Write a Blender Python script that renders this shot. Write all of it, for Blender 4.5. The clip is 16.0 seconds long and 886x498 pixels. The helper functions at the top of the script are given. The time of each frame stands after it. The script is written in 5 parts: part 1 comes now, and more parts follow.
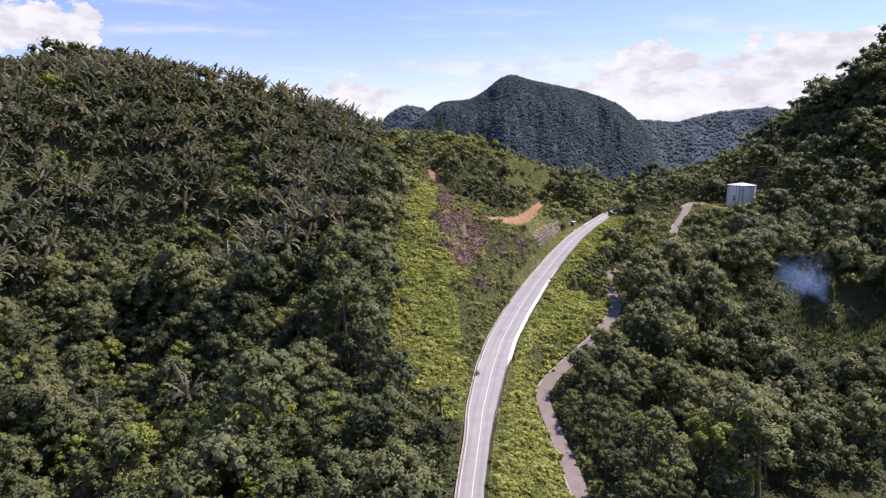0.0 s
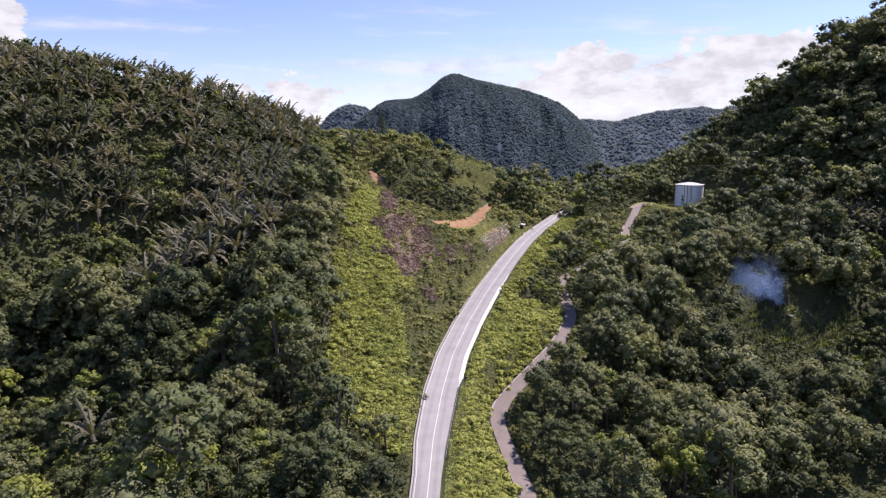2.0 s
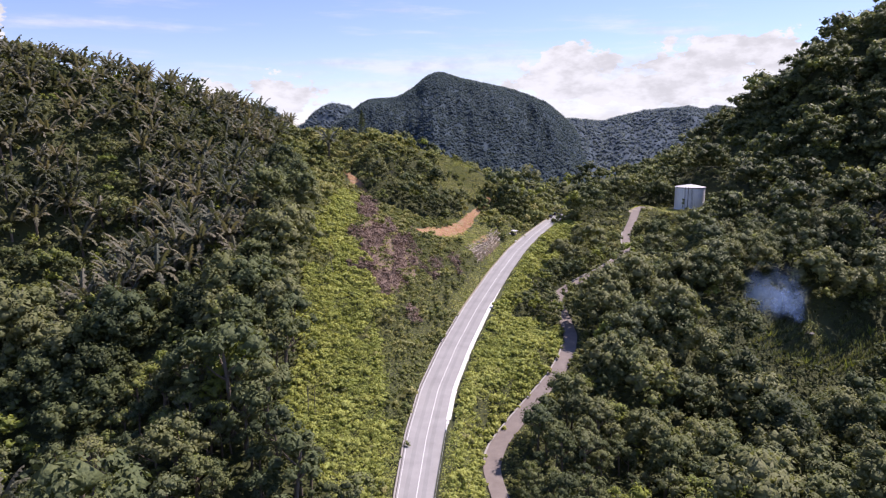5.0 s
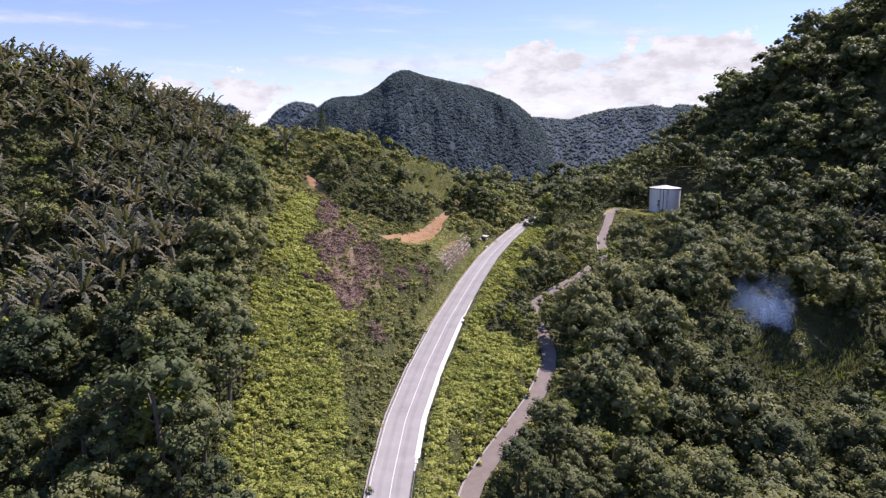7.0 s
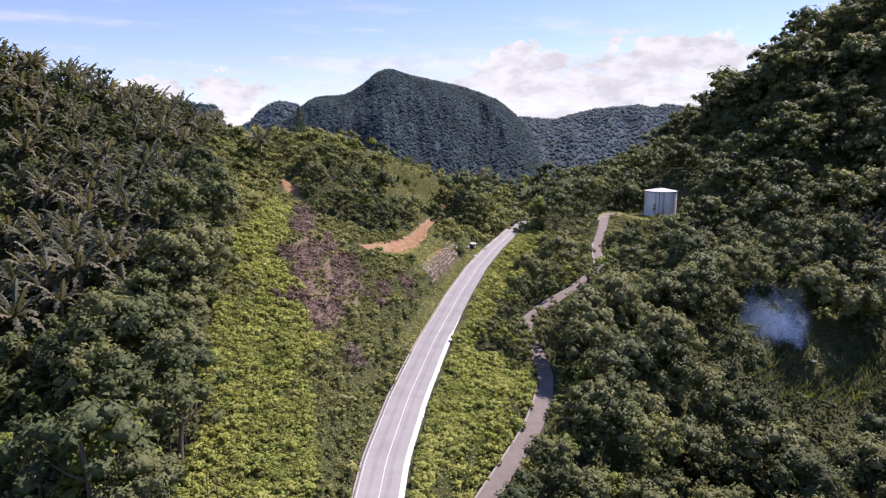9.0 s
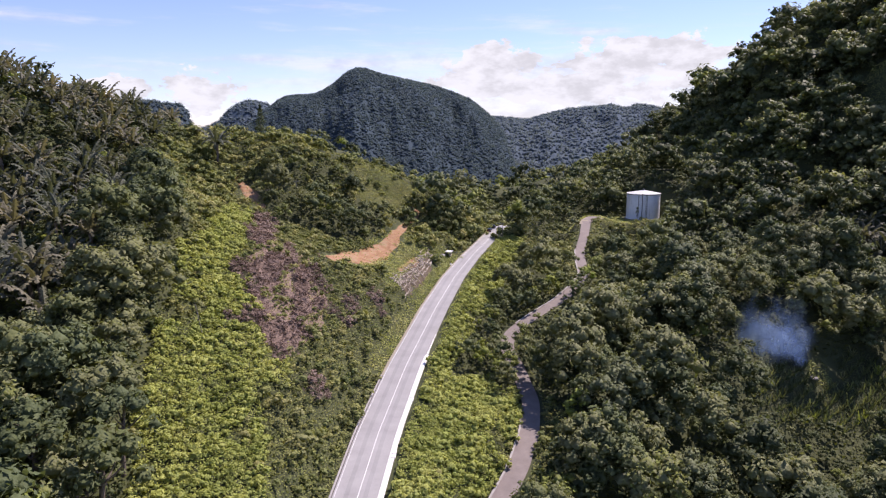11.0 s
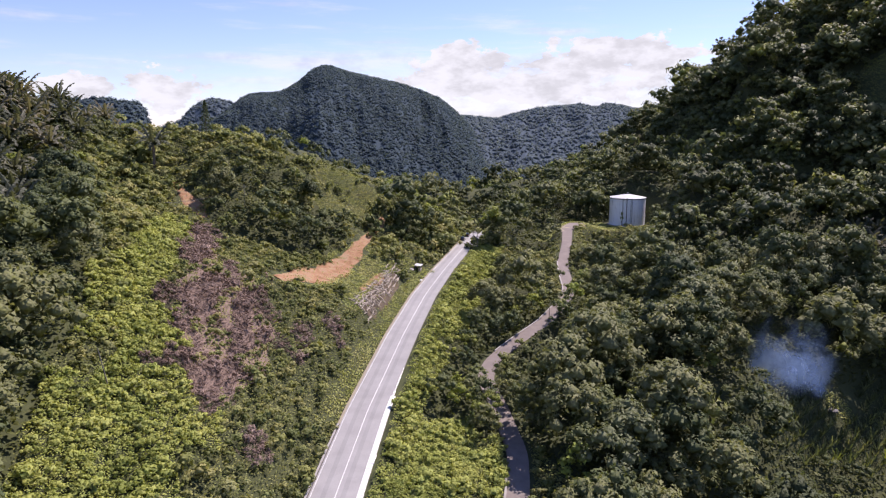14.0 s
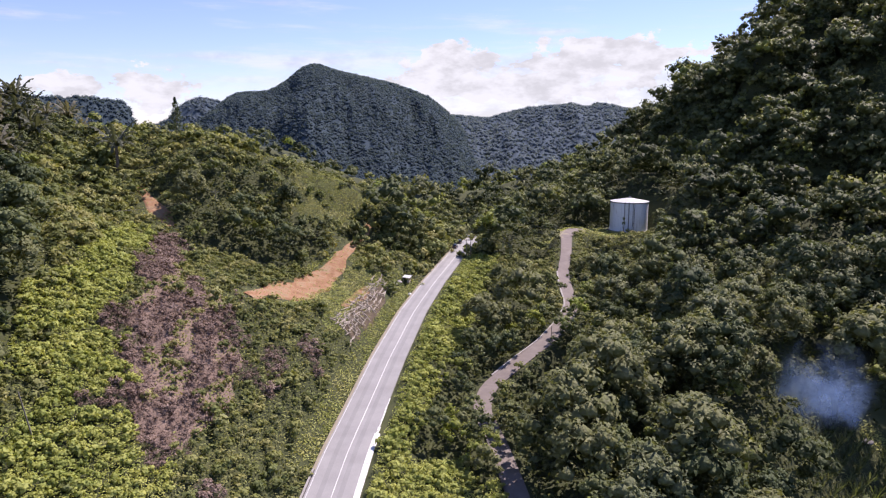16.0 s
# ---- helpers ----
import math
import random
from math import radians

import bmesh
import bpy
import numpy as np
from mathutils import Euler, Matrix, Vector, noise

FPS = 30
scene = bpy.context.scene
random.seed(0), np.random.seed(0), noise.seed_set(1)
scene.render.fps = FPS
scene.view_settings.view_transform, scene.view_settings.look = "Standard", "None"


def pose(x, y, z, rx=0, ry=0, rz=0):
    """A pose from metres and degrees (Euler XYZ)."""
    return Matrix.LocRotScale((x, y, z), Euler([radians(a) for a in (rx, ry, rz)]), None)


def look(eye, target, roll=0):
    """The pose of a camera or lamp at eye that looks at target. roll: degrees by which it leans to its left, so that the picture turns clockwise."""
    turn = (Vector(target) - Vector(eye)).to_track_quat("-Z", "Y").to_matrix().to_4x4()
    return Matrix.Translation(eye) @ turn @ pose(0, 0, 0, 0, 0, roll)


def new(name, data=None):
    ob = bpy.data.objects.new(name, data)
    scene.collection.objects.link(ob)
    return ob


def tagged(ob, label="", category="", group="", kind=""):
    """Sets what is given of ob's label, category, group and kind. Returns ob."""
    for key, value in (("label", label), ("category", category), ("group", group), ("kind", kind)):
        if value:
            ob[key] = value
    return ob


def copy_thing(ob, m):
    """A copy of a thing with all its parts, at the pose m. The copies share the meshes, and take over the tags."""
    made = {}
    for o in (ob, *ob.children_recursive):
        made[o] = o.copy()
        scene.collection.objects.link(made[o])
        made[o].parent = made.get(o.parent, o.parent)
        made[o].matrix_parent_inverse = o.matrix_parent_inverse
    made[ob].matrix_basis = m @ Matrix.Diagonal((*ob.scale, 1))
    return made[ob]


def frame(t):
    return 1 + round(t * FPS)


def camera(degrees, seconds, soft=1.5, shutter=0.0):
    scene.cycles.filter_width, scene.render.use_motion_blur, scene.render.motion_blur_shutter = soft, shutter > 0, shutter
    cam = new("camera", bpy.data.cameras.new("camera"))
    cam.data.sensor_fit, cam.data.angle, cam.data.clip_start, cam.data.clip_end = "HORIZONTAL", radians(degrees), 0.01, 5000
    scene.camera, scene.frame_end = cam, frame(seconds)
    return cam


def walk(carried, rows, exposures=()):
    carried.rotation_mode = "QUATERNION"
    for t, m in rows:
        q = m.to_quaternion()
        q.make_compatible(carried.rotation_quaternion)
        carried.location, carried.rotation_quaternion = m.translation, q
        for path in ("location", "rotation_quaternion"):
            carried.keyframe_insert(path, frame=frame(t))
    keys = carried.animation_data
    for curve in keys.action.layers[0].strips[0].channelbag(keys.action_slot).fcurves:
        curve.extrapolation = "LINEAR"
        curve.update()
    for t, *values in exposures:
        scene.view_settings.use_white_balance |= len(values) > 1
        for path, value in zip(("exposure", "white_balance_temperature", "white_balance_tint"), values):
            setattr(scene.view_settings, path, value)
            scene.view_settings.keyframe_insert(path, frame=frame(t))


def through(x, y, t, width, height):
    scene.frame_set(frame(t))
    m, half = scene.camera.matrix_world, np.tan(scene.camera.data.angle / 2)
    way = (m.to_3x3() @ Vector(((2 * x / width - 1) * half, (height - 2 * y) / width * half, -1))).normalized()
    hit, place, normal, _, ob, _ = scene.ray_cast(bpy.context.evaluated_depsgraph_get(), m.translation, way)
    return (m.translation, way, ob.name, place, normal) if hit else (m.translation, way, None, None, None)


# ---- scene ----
cam = camera(67.4, 16.0, soft=1.22)
METRES, EYE, TILT, LEAN, TURN = 150.0, 90.0, -9.75, 0.0, 0.0
ROWS = [
    (0.0, 0.0, 0.0, 0.0, 0.0, 0.0, -0.0),
    (0.5, 0.0004, 0.0308, 0.0052, -1.07, -0.02, 0.2),
    (1.0, 0.0011, 0.0615, 0.0102, -2.5, -0.04, 0.48),
    (1.5, 0.0027, 0.0918, 0.0154, -3.92, -0.07, 0.75),
    (2.0, 0.0047, 0.1223, 0.0206, -4.71, -0.09, 0.88),
    (2.5, 0.0073, 0.1523, 0.0256, -5.05, -0.11, 0.94),
    (3.0, 0.01, 0.1804, 0.0302, -5.36, -0.13, 0.99),
    (3.5, 0.0128, 0.2107, 0.0352, -5.49, -0.15, 1.0),
    (4.0, 0.0158, 0.2413, 0.0401, -5.48, -0.15, 1.0),
    (6.5, 0.0329, 0.397, 0.0672, -8.07, -0.29, 1.45),
    (7.0, 0.0371, 0.4278, 0.0731, -8.82, -0.33, 1.59),
    (7.5, 0.0419, 0.4585, 0.079, -9.13, -0.34, 1.64),
    (8.0, 0.0467, 0.4892, 0.085, -9.41, -0.36, 1.69),
    (8.5, 0.0517, 0.5198, 0.0913, -9.73, -0.4, 1.73),
    (9.0, 0.0572, 0.5503, 0.0971, -10.07, -0.41, 1.8),
    (11.5, 0.0866, 0.7019, 0.1248, -12.98, -0.58, 2.27),
    (12.0, 0.0934, 0.7317, 0.1301, -13.55, -0.61, 2.35),
    (12.5, 0.1005, 0.7616, 0.1349, -13.99, -0.64, 2.42),
    (13.0, 0.1079, 0.7913, 0.1396, -14.38, -0.66, 2.48),
    (13.5, 0.1153, 0.8212, 0.1447, -14.71, -0.69, 2.52),
    (14.0, 0.123, 0.8511, 0.1495, -14.97, -0.71, 2.55),
    (14.5, 0.131, 0.8809, 0.1547, -15.18, -0.72, 2.57),
    (15.0, 0.1391, 0.9107, 0.1598, -15.38, -0.74, 2.6),
    (15.5, 0.1473, 0.9405, 0.1649, -15.57, -0.75, 2.62),
    (16.0, 0.1555, 0.9703, 0.1701, -15.78, -0.77, 2.65),
]
walk(cam, [(t, pose(0, 0, EYE, TILT, LEAN, TURN) @ pose(METRES * x, METRES * y, METRES * z, 90 + pitch, roll, yaw)) for t, x, y, z, yaw, pitch, roll in ROWS], exposures=[(0.0, 0.29, 6480, 28.0)])


# ---------- light: clear tropical noon, sun high over the north-east ridge ----------
SUN_AZ, SUN_EL = 60.0, 53.0          # degrees clockwise from +y, and above the horizon
world = bpy.data.worlds.new("sky_world")
scene.world = world
world.use_nodes = True


def link_chain(tree):
    """Short-hands for building node trees."""
    def node(kind, **inputs):
        n = tree.nodes.new(kind)
        for key, value in inputs.items():
            if key.startswith("in"):
                sock = n.inputs[int(key[2:])]
                if hasattr(value, "is_output"):
                    tree.links.new(value, sock)
                else:
                    sock.default_value = value
        return n

    def math_node(op, a, b=0.0, c=0.0, clamp=False):
        n = tree.nodes.new("ShaderNodeMath")
        n.operation, n.use_clamp = op, clamp
        for i, v in enumerate((a, b, c)):
            if hasattr(v, "is_output"):
                tree.links.new(v, n.inputs[i])
            else:
                n.inputs[i].default_value = v
        return n.outputs[0]
    return node, math_node


def build_sky():
    tree = world.node_tree
    tree.nodes.clear()
    node, m = link_chain(tree)
    sky = tree.nodes.new("ShaderNodeTexSky")
    sky.sky_type, sky.sun_disc = "NISHITA", False
    sky.sun_elevation, sky.sun_rotation = radians(SUN_EL), radians(SUN_AZ)
    sky.altitude, sky.air_density, sky.dust_density, sky.ozone_density = 100, 0.9, 0.15, 1.5
    coord = tree.nodes.new("ShaderNodeTexCoord")
    sep = node("ShaderNodeSeparateXYZ", in0=coord.outputs["Generated"])
    x, y, z = sep.outputs
    az = m("ARCTAN2", x, y)
    el = m("ARCSINE", z)

    def fbm(sx, sy, off, scale, detail=7.0, rough=0.55):
        comb = node("ShaderNodeCombineXYZ", in0=m("MULTIPLY", az, sx), in1=m("MULTIPLY", el, sy), in2=off)
        n = tree.nodes.new("ShaderNodeTexNoise")
        tree.links.new(comb.outputs[0], n.inputs["Vector"])
        n.inputs["Scale"].default_value, n.inputs["Detail"].default_value, n.inputs["Roughness"].default_value = scale, detail, rough
        return n.outputs["Fac"]

    def ramp(v, a, b):
        n = tree.nodes.new("ShaderNodeMapRange")
        n.interpolation_type = "SMOOTHSTEP"
        tree.links.new(v, n.inputs[0])
        n.inputs[1].default_value, n.inputs[2].default_value = a, b
        return n.outputs[0]

    def mound(caz, cel, waz, wel):
        """A cumulus head: a soft swelling round one direction."""
        da = m("DIVIDE", m("SUBTRACT", az, radians(caz)), radians(waz))
        de = m("DIVIDE", m("SUBTRACT", el, radians(cel)), radians(wel))
        return m("EXPONENT", m("MULTIPLY", m("ADD", m("MULTIPLY", da, da), m("MULTIPLY", de, de)), -1.0))
    # cumulus heads over the horizon
    heads = mound(-30, 7.6, 4.2, 2.6)
    for caz, cel, waz, wel in ((-13.0, 3.0, 3.0, 1.2), (-7.5, 3.2, 3.2, 1.8), (17, 5.3, 4.0, 2.2), (28.5, 5.6, 7.5, 2.2), (22, 3.4, 14, 1.6), (45, 5.0, 9, 3), (-48, 6, 9, 3)):
        heads = m("MAXIMUM", heads, mound(caz, cel, waz, wel))
    puff = fbm(9.0, 16.0, 3.7, 2.2, 9.0, 0.62)
    cumulus = ramp(m("ADD", heads, m("MULTIPLY", m("SUBTRACT", puff, 0.5), 2.1)), 0.46, 0.58)
    # thin high veil in long streaks
    veil_noise = fbm(3.0, 26.0, 8.1, 1.3, 6.0, 0.6)
    low = ramp(el, radians(9.5), radians(2.0))
    east = ramp(az, radians(-9), radians(9))
    low = m("MULTIPLY", low, m("ADD", 0.15, m("MULTIPLY", east, 0.85)))
    veil = m("MULTIPLY", ramp(m("ADD", veil_noise, m("MULTIPLY", low, 0.34)), 0.52, 0.84), 0.75)
    shade_noise = fbm(7.0, 14.0, 12.3, 2.6, 6.0, 0.6)
    tone = m("ADD", 0.76, m("MULTIPLY", ramp(shade_noise, 0.34, 0.6), 0.24))
    cover = m("MAXIMUM", cumulus, veil)
    cover = m("MULTIPLY", cover, ramp(el, radians(60), radians(20)))
    white = node("ShaderNodeCombineXYZ", in0=m("MULTIPLY", tone, 5.6), in1=m("MULTIPLY", tone, 6.05), in2=m("MULTIPLY", tone, 6.1))
    mix = tree.nodes.new("ShaderNodeMix")
    mix.data_type = "RGBA"
    tree.links.new(cover, mix.inputs[0])
    hue = tree.nodes.new("ShaderNodeMix")
    hue.data_type, hue.blend_type = "RGBA", "MULTIPLY"
    hue.inputs[0].default_value, hue.inputs[7].default_value = 1.0, (0.87, 0.9, 1.08, 1)
    tree.links.new(sky.outputs[0], hue.inputs[6])
    tree.links.new(hue.outputs[2], mix.inputs[6])
    tree.links.new(white.outputs[0], mix.inputs[7])
    back = tree.nodes.new("ShaderNodeBackground")
    tree.links.new(mix.outputs[2], back.inputs[0])
    back.inputs[1].default_value = 0.13
    out = tree.nodes.new("ShaderNodeOutputWorld")
    tree.links.new(back.outputs[0], out.inputs[0])


build_sky()
sun = new("sun", bpy.data.lights.new("sun", "SUN"))
sun.data.energy, sun.data.angle, sun.data.color = 5.9, radians(0.55), (1.0, 0.95, 0.87)
s_dir = Vector((math.sin(radians(SUN_AZ)) * math.cos(radians(SUN_EL)), math.cos(radians(SUN_AZ)) * math.cos(radians(SUN_EL)), math.sin(radians(SUN_EL))))
sun.matrix_world = look(s_dir * 400, (0, 0, 0))


# ---------- materials ----------
def material(name):
    mat = bpy.data.materials.new(name)
    mat.use_nodes = True
    tree = mat.node_tree
    bsdf = tree.nodes["Principled BSDF"]
    return mat, tree, bsdf


def noise_node(tree, vector, scale, detail=4.0, rough=0.55):
    n = tree.nodes.new("ShaderNodeTexNoise")
    tree.links.new(vector, n.inputs["Vector"])
    n.inputs["Scale"].default_value, n.inputs["Detail"].default_value, n.inputs["Roughness"].default_value = scale, detail, rough
    return n.outputs["Fac"]


def color_ramp(tree, fac, stops):
    n = tree.nodes.new("ShaderNodeValToRGB")
    tree.links.new(fac, n.inputs[0])
    el = n.color_ramp.elements
    while len(el) < len(stops):
        el.new(0.5)
    for e, (p, c) in zip(el, stops):
        e.position, e.color = p, (*c, 1)
    return n.outputs[0]


def mix_rgb(tree, fac, a, b, blend="MIX"):
    n = tree.nodes.new("ShaderNodeMix")
    n.data_type, n.blend_type = "RGBA", blend
    for i, v in ((0, fac), (6, a), (7, b)):
        if hasattr(v, "is_output"):
            tree.links.new(v, n.inputs[i])
        else:
            n.inputs[i].default_value = v if i == 0 else (*v, 1)
    return n.outputs[2]


def bump(tree, bsdf, height, strength, distance):
    n = tree.nodes.new("ShaderNodeBump")
    n.inputs["Strength"].default_value, n.inputs["Distance"].default_value = strength, distance
    tree.links.new(height, n.inputs["Height"])
    tree.links.new(n.outputs[0], bsdf.inputs["Normal"])


def leaf_material(name, stops, source, gloss=0.6, through=0.34, patch=0.02, grain=1.7, sheen=0.14, cooling=0.45, relief=0.5):
    """Foliage: hue by tree (attribute, or the object's own number), by leaf and by large patches; light also passes through."""
    mat, tree, bsdf = material(name)
    geo = tree.nodes.new("ShaderNodeNewGeometry")
    if source == "object":
        who = tree.nodes.new("ShaderNodeObjectInfo").outputs["Random"]
    elif source == "attribute":
        at = tree.nodes.new("ShaderNodeAttribute")
        at.attribute_name = "tint"
        who = at.outputs["Fac"]
    else:
        who = noise_node(tree, geo.outputs["Position"], 0.16, 3.0)
    node, m = link_chain(tree)
    leaf = geo.outputs["Random Per Island"]
    big = noise_node(tree, geo.outputs["Position"], patch, 2.0)
    spray = tree.nodes.new("ShaderNodeTexVoronoi")
    tree.links.new(geo.outputs["Position"], spray.inputs["Vector"])
    spray.inputs["Scale"].default_value = grain
    cell = node("ShaderNodeSeparateXYZ", in0=spray.outputs["Color"]).outputs[0]
    fac = m("ADD", m("ADD", m("MULTIPLY", who, 0.76), m("ADD", m("MULTIPLY", leaf, 0.14), m("MULTIPLY", cell, 0.1))), m("MULTIPLY", m("SUBTRACT", big, 0.42), 0.6), clamp=True)
    bump(tree, bsdf, spray.outputs["Distance"], relief, -0.55 / grain)
    col = color_ramp(tree, fac, stops)
    # one plant in three runs to a cooler, greyer green
    cool = tree.nodes.new("ShaderNodeMapRange")
    tree.links.new(m("FRACT", m("MULTIPLY", who, 7.13)), cool.inputs[0])
    cool.inputs[1].default_value, cool.inputs[2].default_value, cool.inputs[4].default_value = 0.45, 0.85, cooling
    col = mix_rgb(tree, cool.outputs[0], col, mix_rgb(tree, 1.0, col, (0.8, 0.92, 1.15), "MULTIPLY"))
    tree.links.new(col, bsdf.inputs["Base Color"])
    bsdf.inputs["Roughness"].default_value = gloss
    bsdf.inputs["Specular IOR Level"].default_value = sheen
    trans = tree.nodes.new("ShaderNodeBsdfTranslucent")
    tree.links.new(mix_rgb(tree, 1.0, col, (1.0, 1.0, 0.55), "MULTIPLY"), trans.inputs[0])
    mix = tree.nodes.new("ShaderNodeMixShader")
    mix.inputs[0].default_value = through
    tree.links.new(bsdf.outputs[0], mix.inputs[1])
    tree.links.new(trans.outputs[0], mix.inputs[2])
    tree.links.new(mix.outputs[0], tree.nodes["Material Output"].inputs[0])
    return mat


def surface_material(name, stops, scale, fine, rough=0.9, relief=0.02, coords="position"):
    """A weathered surface: broad stains and fine grain over the stops, with relief."""
    mat, tree, bsdf = material(name)
    if coords == "position":
        vec = tree.nodes.new("ShaderNodeNewGeometry").outputs["Position"]
    else:
        vec = tree.nodes.new("ShaderNodeTexCoord").outputs["Object"]
    node, m = link_chain(tree)
    a = noise_node(tree, vec, scale, 5.0, 0.6)
    b = noise_node(tree, vec, fine, 4.0, 0.6)
    fac = m("ADD", m("MULTIPLY", a, 0.65), m("MULTIPLY", b, 0.35))
    tree.links.new(color_ramp(tree, fac, stops), bsdf.inputs["Base Color"])
    bsdf.inputs["Roughness"].default_value = rough
    bsdf.inputs["Specular IOR Level"].default_value = 0.25
    bump(tree, bsdf, fac, 0.6, relief)
    return mat


FOREST_STOPS = [(0.05, (0.062, 0.076, 0.038)), (0.35, (0.112, 0.136, 0.058)), (0.58, (0.168, 0.188, 0.077)), (0.74, (0.208, 0.214, 0.105)), (0.86, (0.225, 0.25, 0.07)), (1.0, (0.29, 0.33, 0.06))]
PALM_STOPS = [(0.1, (0.06, 0.07, 0.044)), (0.5, (0.112, 0.118, 0.072)), (0.9, (0.2, 0.178, 0.115))]
M_LEAF = leaf_material("broadleaf_foliage", FOREST_STOPS, "object")
M_FOREST = leaf_material("forest_foliage", FOREST_STOPS, "attribute")
M_PALM = leaf_material("palm_fronds", PALM_STOPS, "object", gloss=0.5, sheen=0.15)
M_PALM_STUFF = leaf_material("palm_fronds_far", PALM_STOPS, "attribute", gloss=0.5, sheen=0.15)
M_COVER = leaf_material("creeper_leaves", [(0.1, (0.17, 0.198, 0.05)), (0.45, (0.32, 0.355, 0.088)), (0.8, (0.475, 0.48, 0.14))], "patch", through=0.35, patch=0.05, relief=0.25)
M_SCRUB = leaf_material("scrub_leaves", [(0.1, (0.11, 0.128, 0.045)), (0.4, (0.205, 0.225, 0.072)), (0.66, (0.275, 0.285, 0.095)), (0.85, (0.335, 0.32, 0.125))], "attribute", patch=0.04)
M_DRY = leaf_material("dead_vegetation", [(0.1, (0.11, 0.075, 0.06)), (0.5, (0.21, 0.148, 0.12)), (0.9, (0.33, 0.245, 0.2))], "patch", through=0.1, patch=0.08, cooling=0.0)
M_WEED = leaf_material("weed_leaves", [(0.1, (0.13, 0.15, 0.045)), (0.45, (0.225, 0.245, 0.07)), (0.8, (0.34, 0.32, 0.12))], "patch", patch=0.05)
M_GRASS = leaf_material("grass_blades", [(0.1, (0.22, 0.25, 0.06)), (0.5, (0.36, 0.38, 0.1)), (0.9, (0.52, 0.48, 0.2))], "patch", through=0.3, patch=0.06)
# distance haze put into these two base colours; extra translucency lifts the shade
M_FAR_HAZED = leaf_material("hazed_forest_foliage", [(0.1, (0.07, 0.102, 0.13)), (0.5, (0.086, 0.122, 0.148)), (0.9, (0.112, 0.146, 0.162))], "attribute", gloss=0.8, through=0.42, patch=0.006, grain=0.25, cooling=0.0, relief=0.15, sheen=0.05)
M_DISTANT_HAZED = leaf_material("hazed_ridge_foliage", [(0.1, (0.118, 0.158, 0.2)), (0.5, (0.142, 0.182, 0.222)), (0.9, (0.168, 0.208, 0.24))], "attribute", gloss=0.8, through=0.45, patch=0.006, grain=0.2, cooling=0.0, relief=0.1, sheen=0.05)
M_GROUND_LEAF = leaf_material("forest_floor_ferns", [(0.1, (0.05, 0.06, 0.02)), (0.5, (0.09, 0.1, 0.03)), (0.9, (0.14, 0.15, 0.045))], "patch", patch=0.05)
M_FIELD = leaf_material("field_grass", [(0.1, (0.09, 0.098, 0.038)), (0.5, (0.16, 0.165, 0.062)), (0.9, (0.24, 0.225, 0.1))], "patch", patch=0.05)
M_DRY_EARTH = surface_material("dry_red_earth", [(0.25, (0.14, 0.098, 0.075)), (0.7, (0.27, 0.195, 0.155))], 0.5, 3.0, relief=0.1)
M_BARK = surface_material("bark", [(0.2, (0.07, 0.05, 0.035)), (0.8, (0.24, 0.2, 0.16))], 1.5, 14, relief=0.03, coords="object")
M_GROUND = surface_material("forest_floor", [(0.25, (0.03, 0.036, 0.016)), (0.55, (0.06, 0.068, 0.026)), (0.8, (0.1, 0.098, 0.04))], 0.09, 1.3, relief=0.3)
M_SOIL = surface_material("orange_laterite", [(0.3, (0.13, 0.075, 0.04)), (0.42, (0.25, 0.13, 0.065)), (0.5, (0.31, 0.175, 0.095)), (0.58, (0.31, 0.21, 0.125)), (0.68, (0.2, 0.17, 0.07))], 0.35, 2.2, relief=0.4)
M_BANK = surface_material("brown_bank_earth", [(0.3, (0.05, 0.04, 0.026)), (0.55, (0.11, 0.082, 0.054)), (0.75, (0.2, 0.155, 0.1))], 0.6, 4.0, relief=0.2)
M_ROAD = surface_material("worn_asphalt", [(0.25, (0.245, 0.238, 0.228)), (0.5, (0.31, 0.302, 0.29)), (0.8, (0.38, 0.37, 0.352))], 0.22, 6.0, rough=0.85, relief=0.01)
M_TRACK = surface_material("polished_asphalt", [(0.25, (0.21, 0.205, 0.197)), (0.5, (0.27, 0.264, 0.254)), (0.8, (0.34, 0.332, 0.318))], 0.22, 6.0, rough=0.75, relief=0.006)
M_LANE = surface_material("lane_asphalt", [(0.2, (0.15, 0.125, 0.11)), (0.5, (0.215, 0.182, 0.162)), (0.85, (0.29, 0.25, 0.22))], 0.4, 5.0, rough=0.9, relief=0.01)
M_PAINT = surface_material("road_paint", [(0.25, (0.5, 0.49, 0.47)), (0.6, (0.72, 0.71, 0.69))], 0.9, 7.0, rough=0.7, relief=0.004)
M_KERB = surface_material("white_concrete", [(0.2, (0.55, 0.53, 0.5)), (0.55, (0.78, 0.77, 0.74))], 0.7, 6.0, rough=0.85, relief=0.02)
M_VERGE = surface_material("verge_gravel", [(0.2, (0.2, 0.17, 0.12)), (0.6, (0.32, 0.28, 0.2))], 0.6, 5.0, relief=0.05)


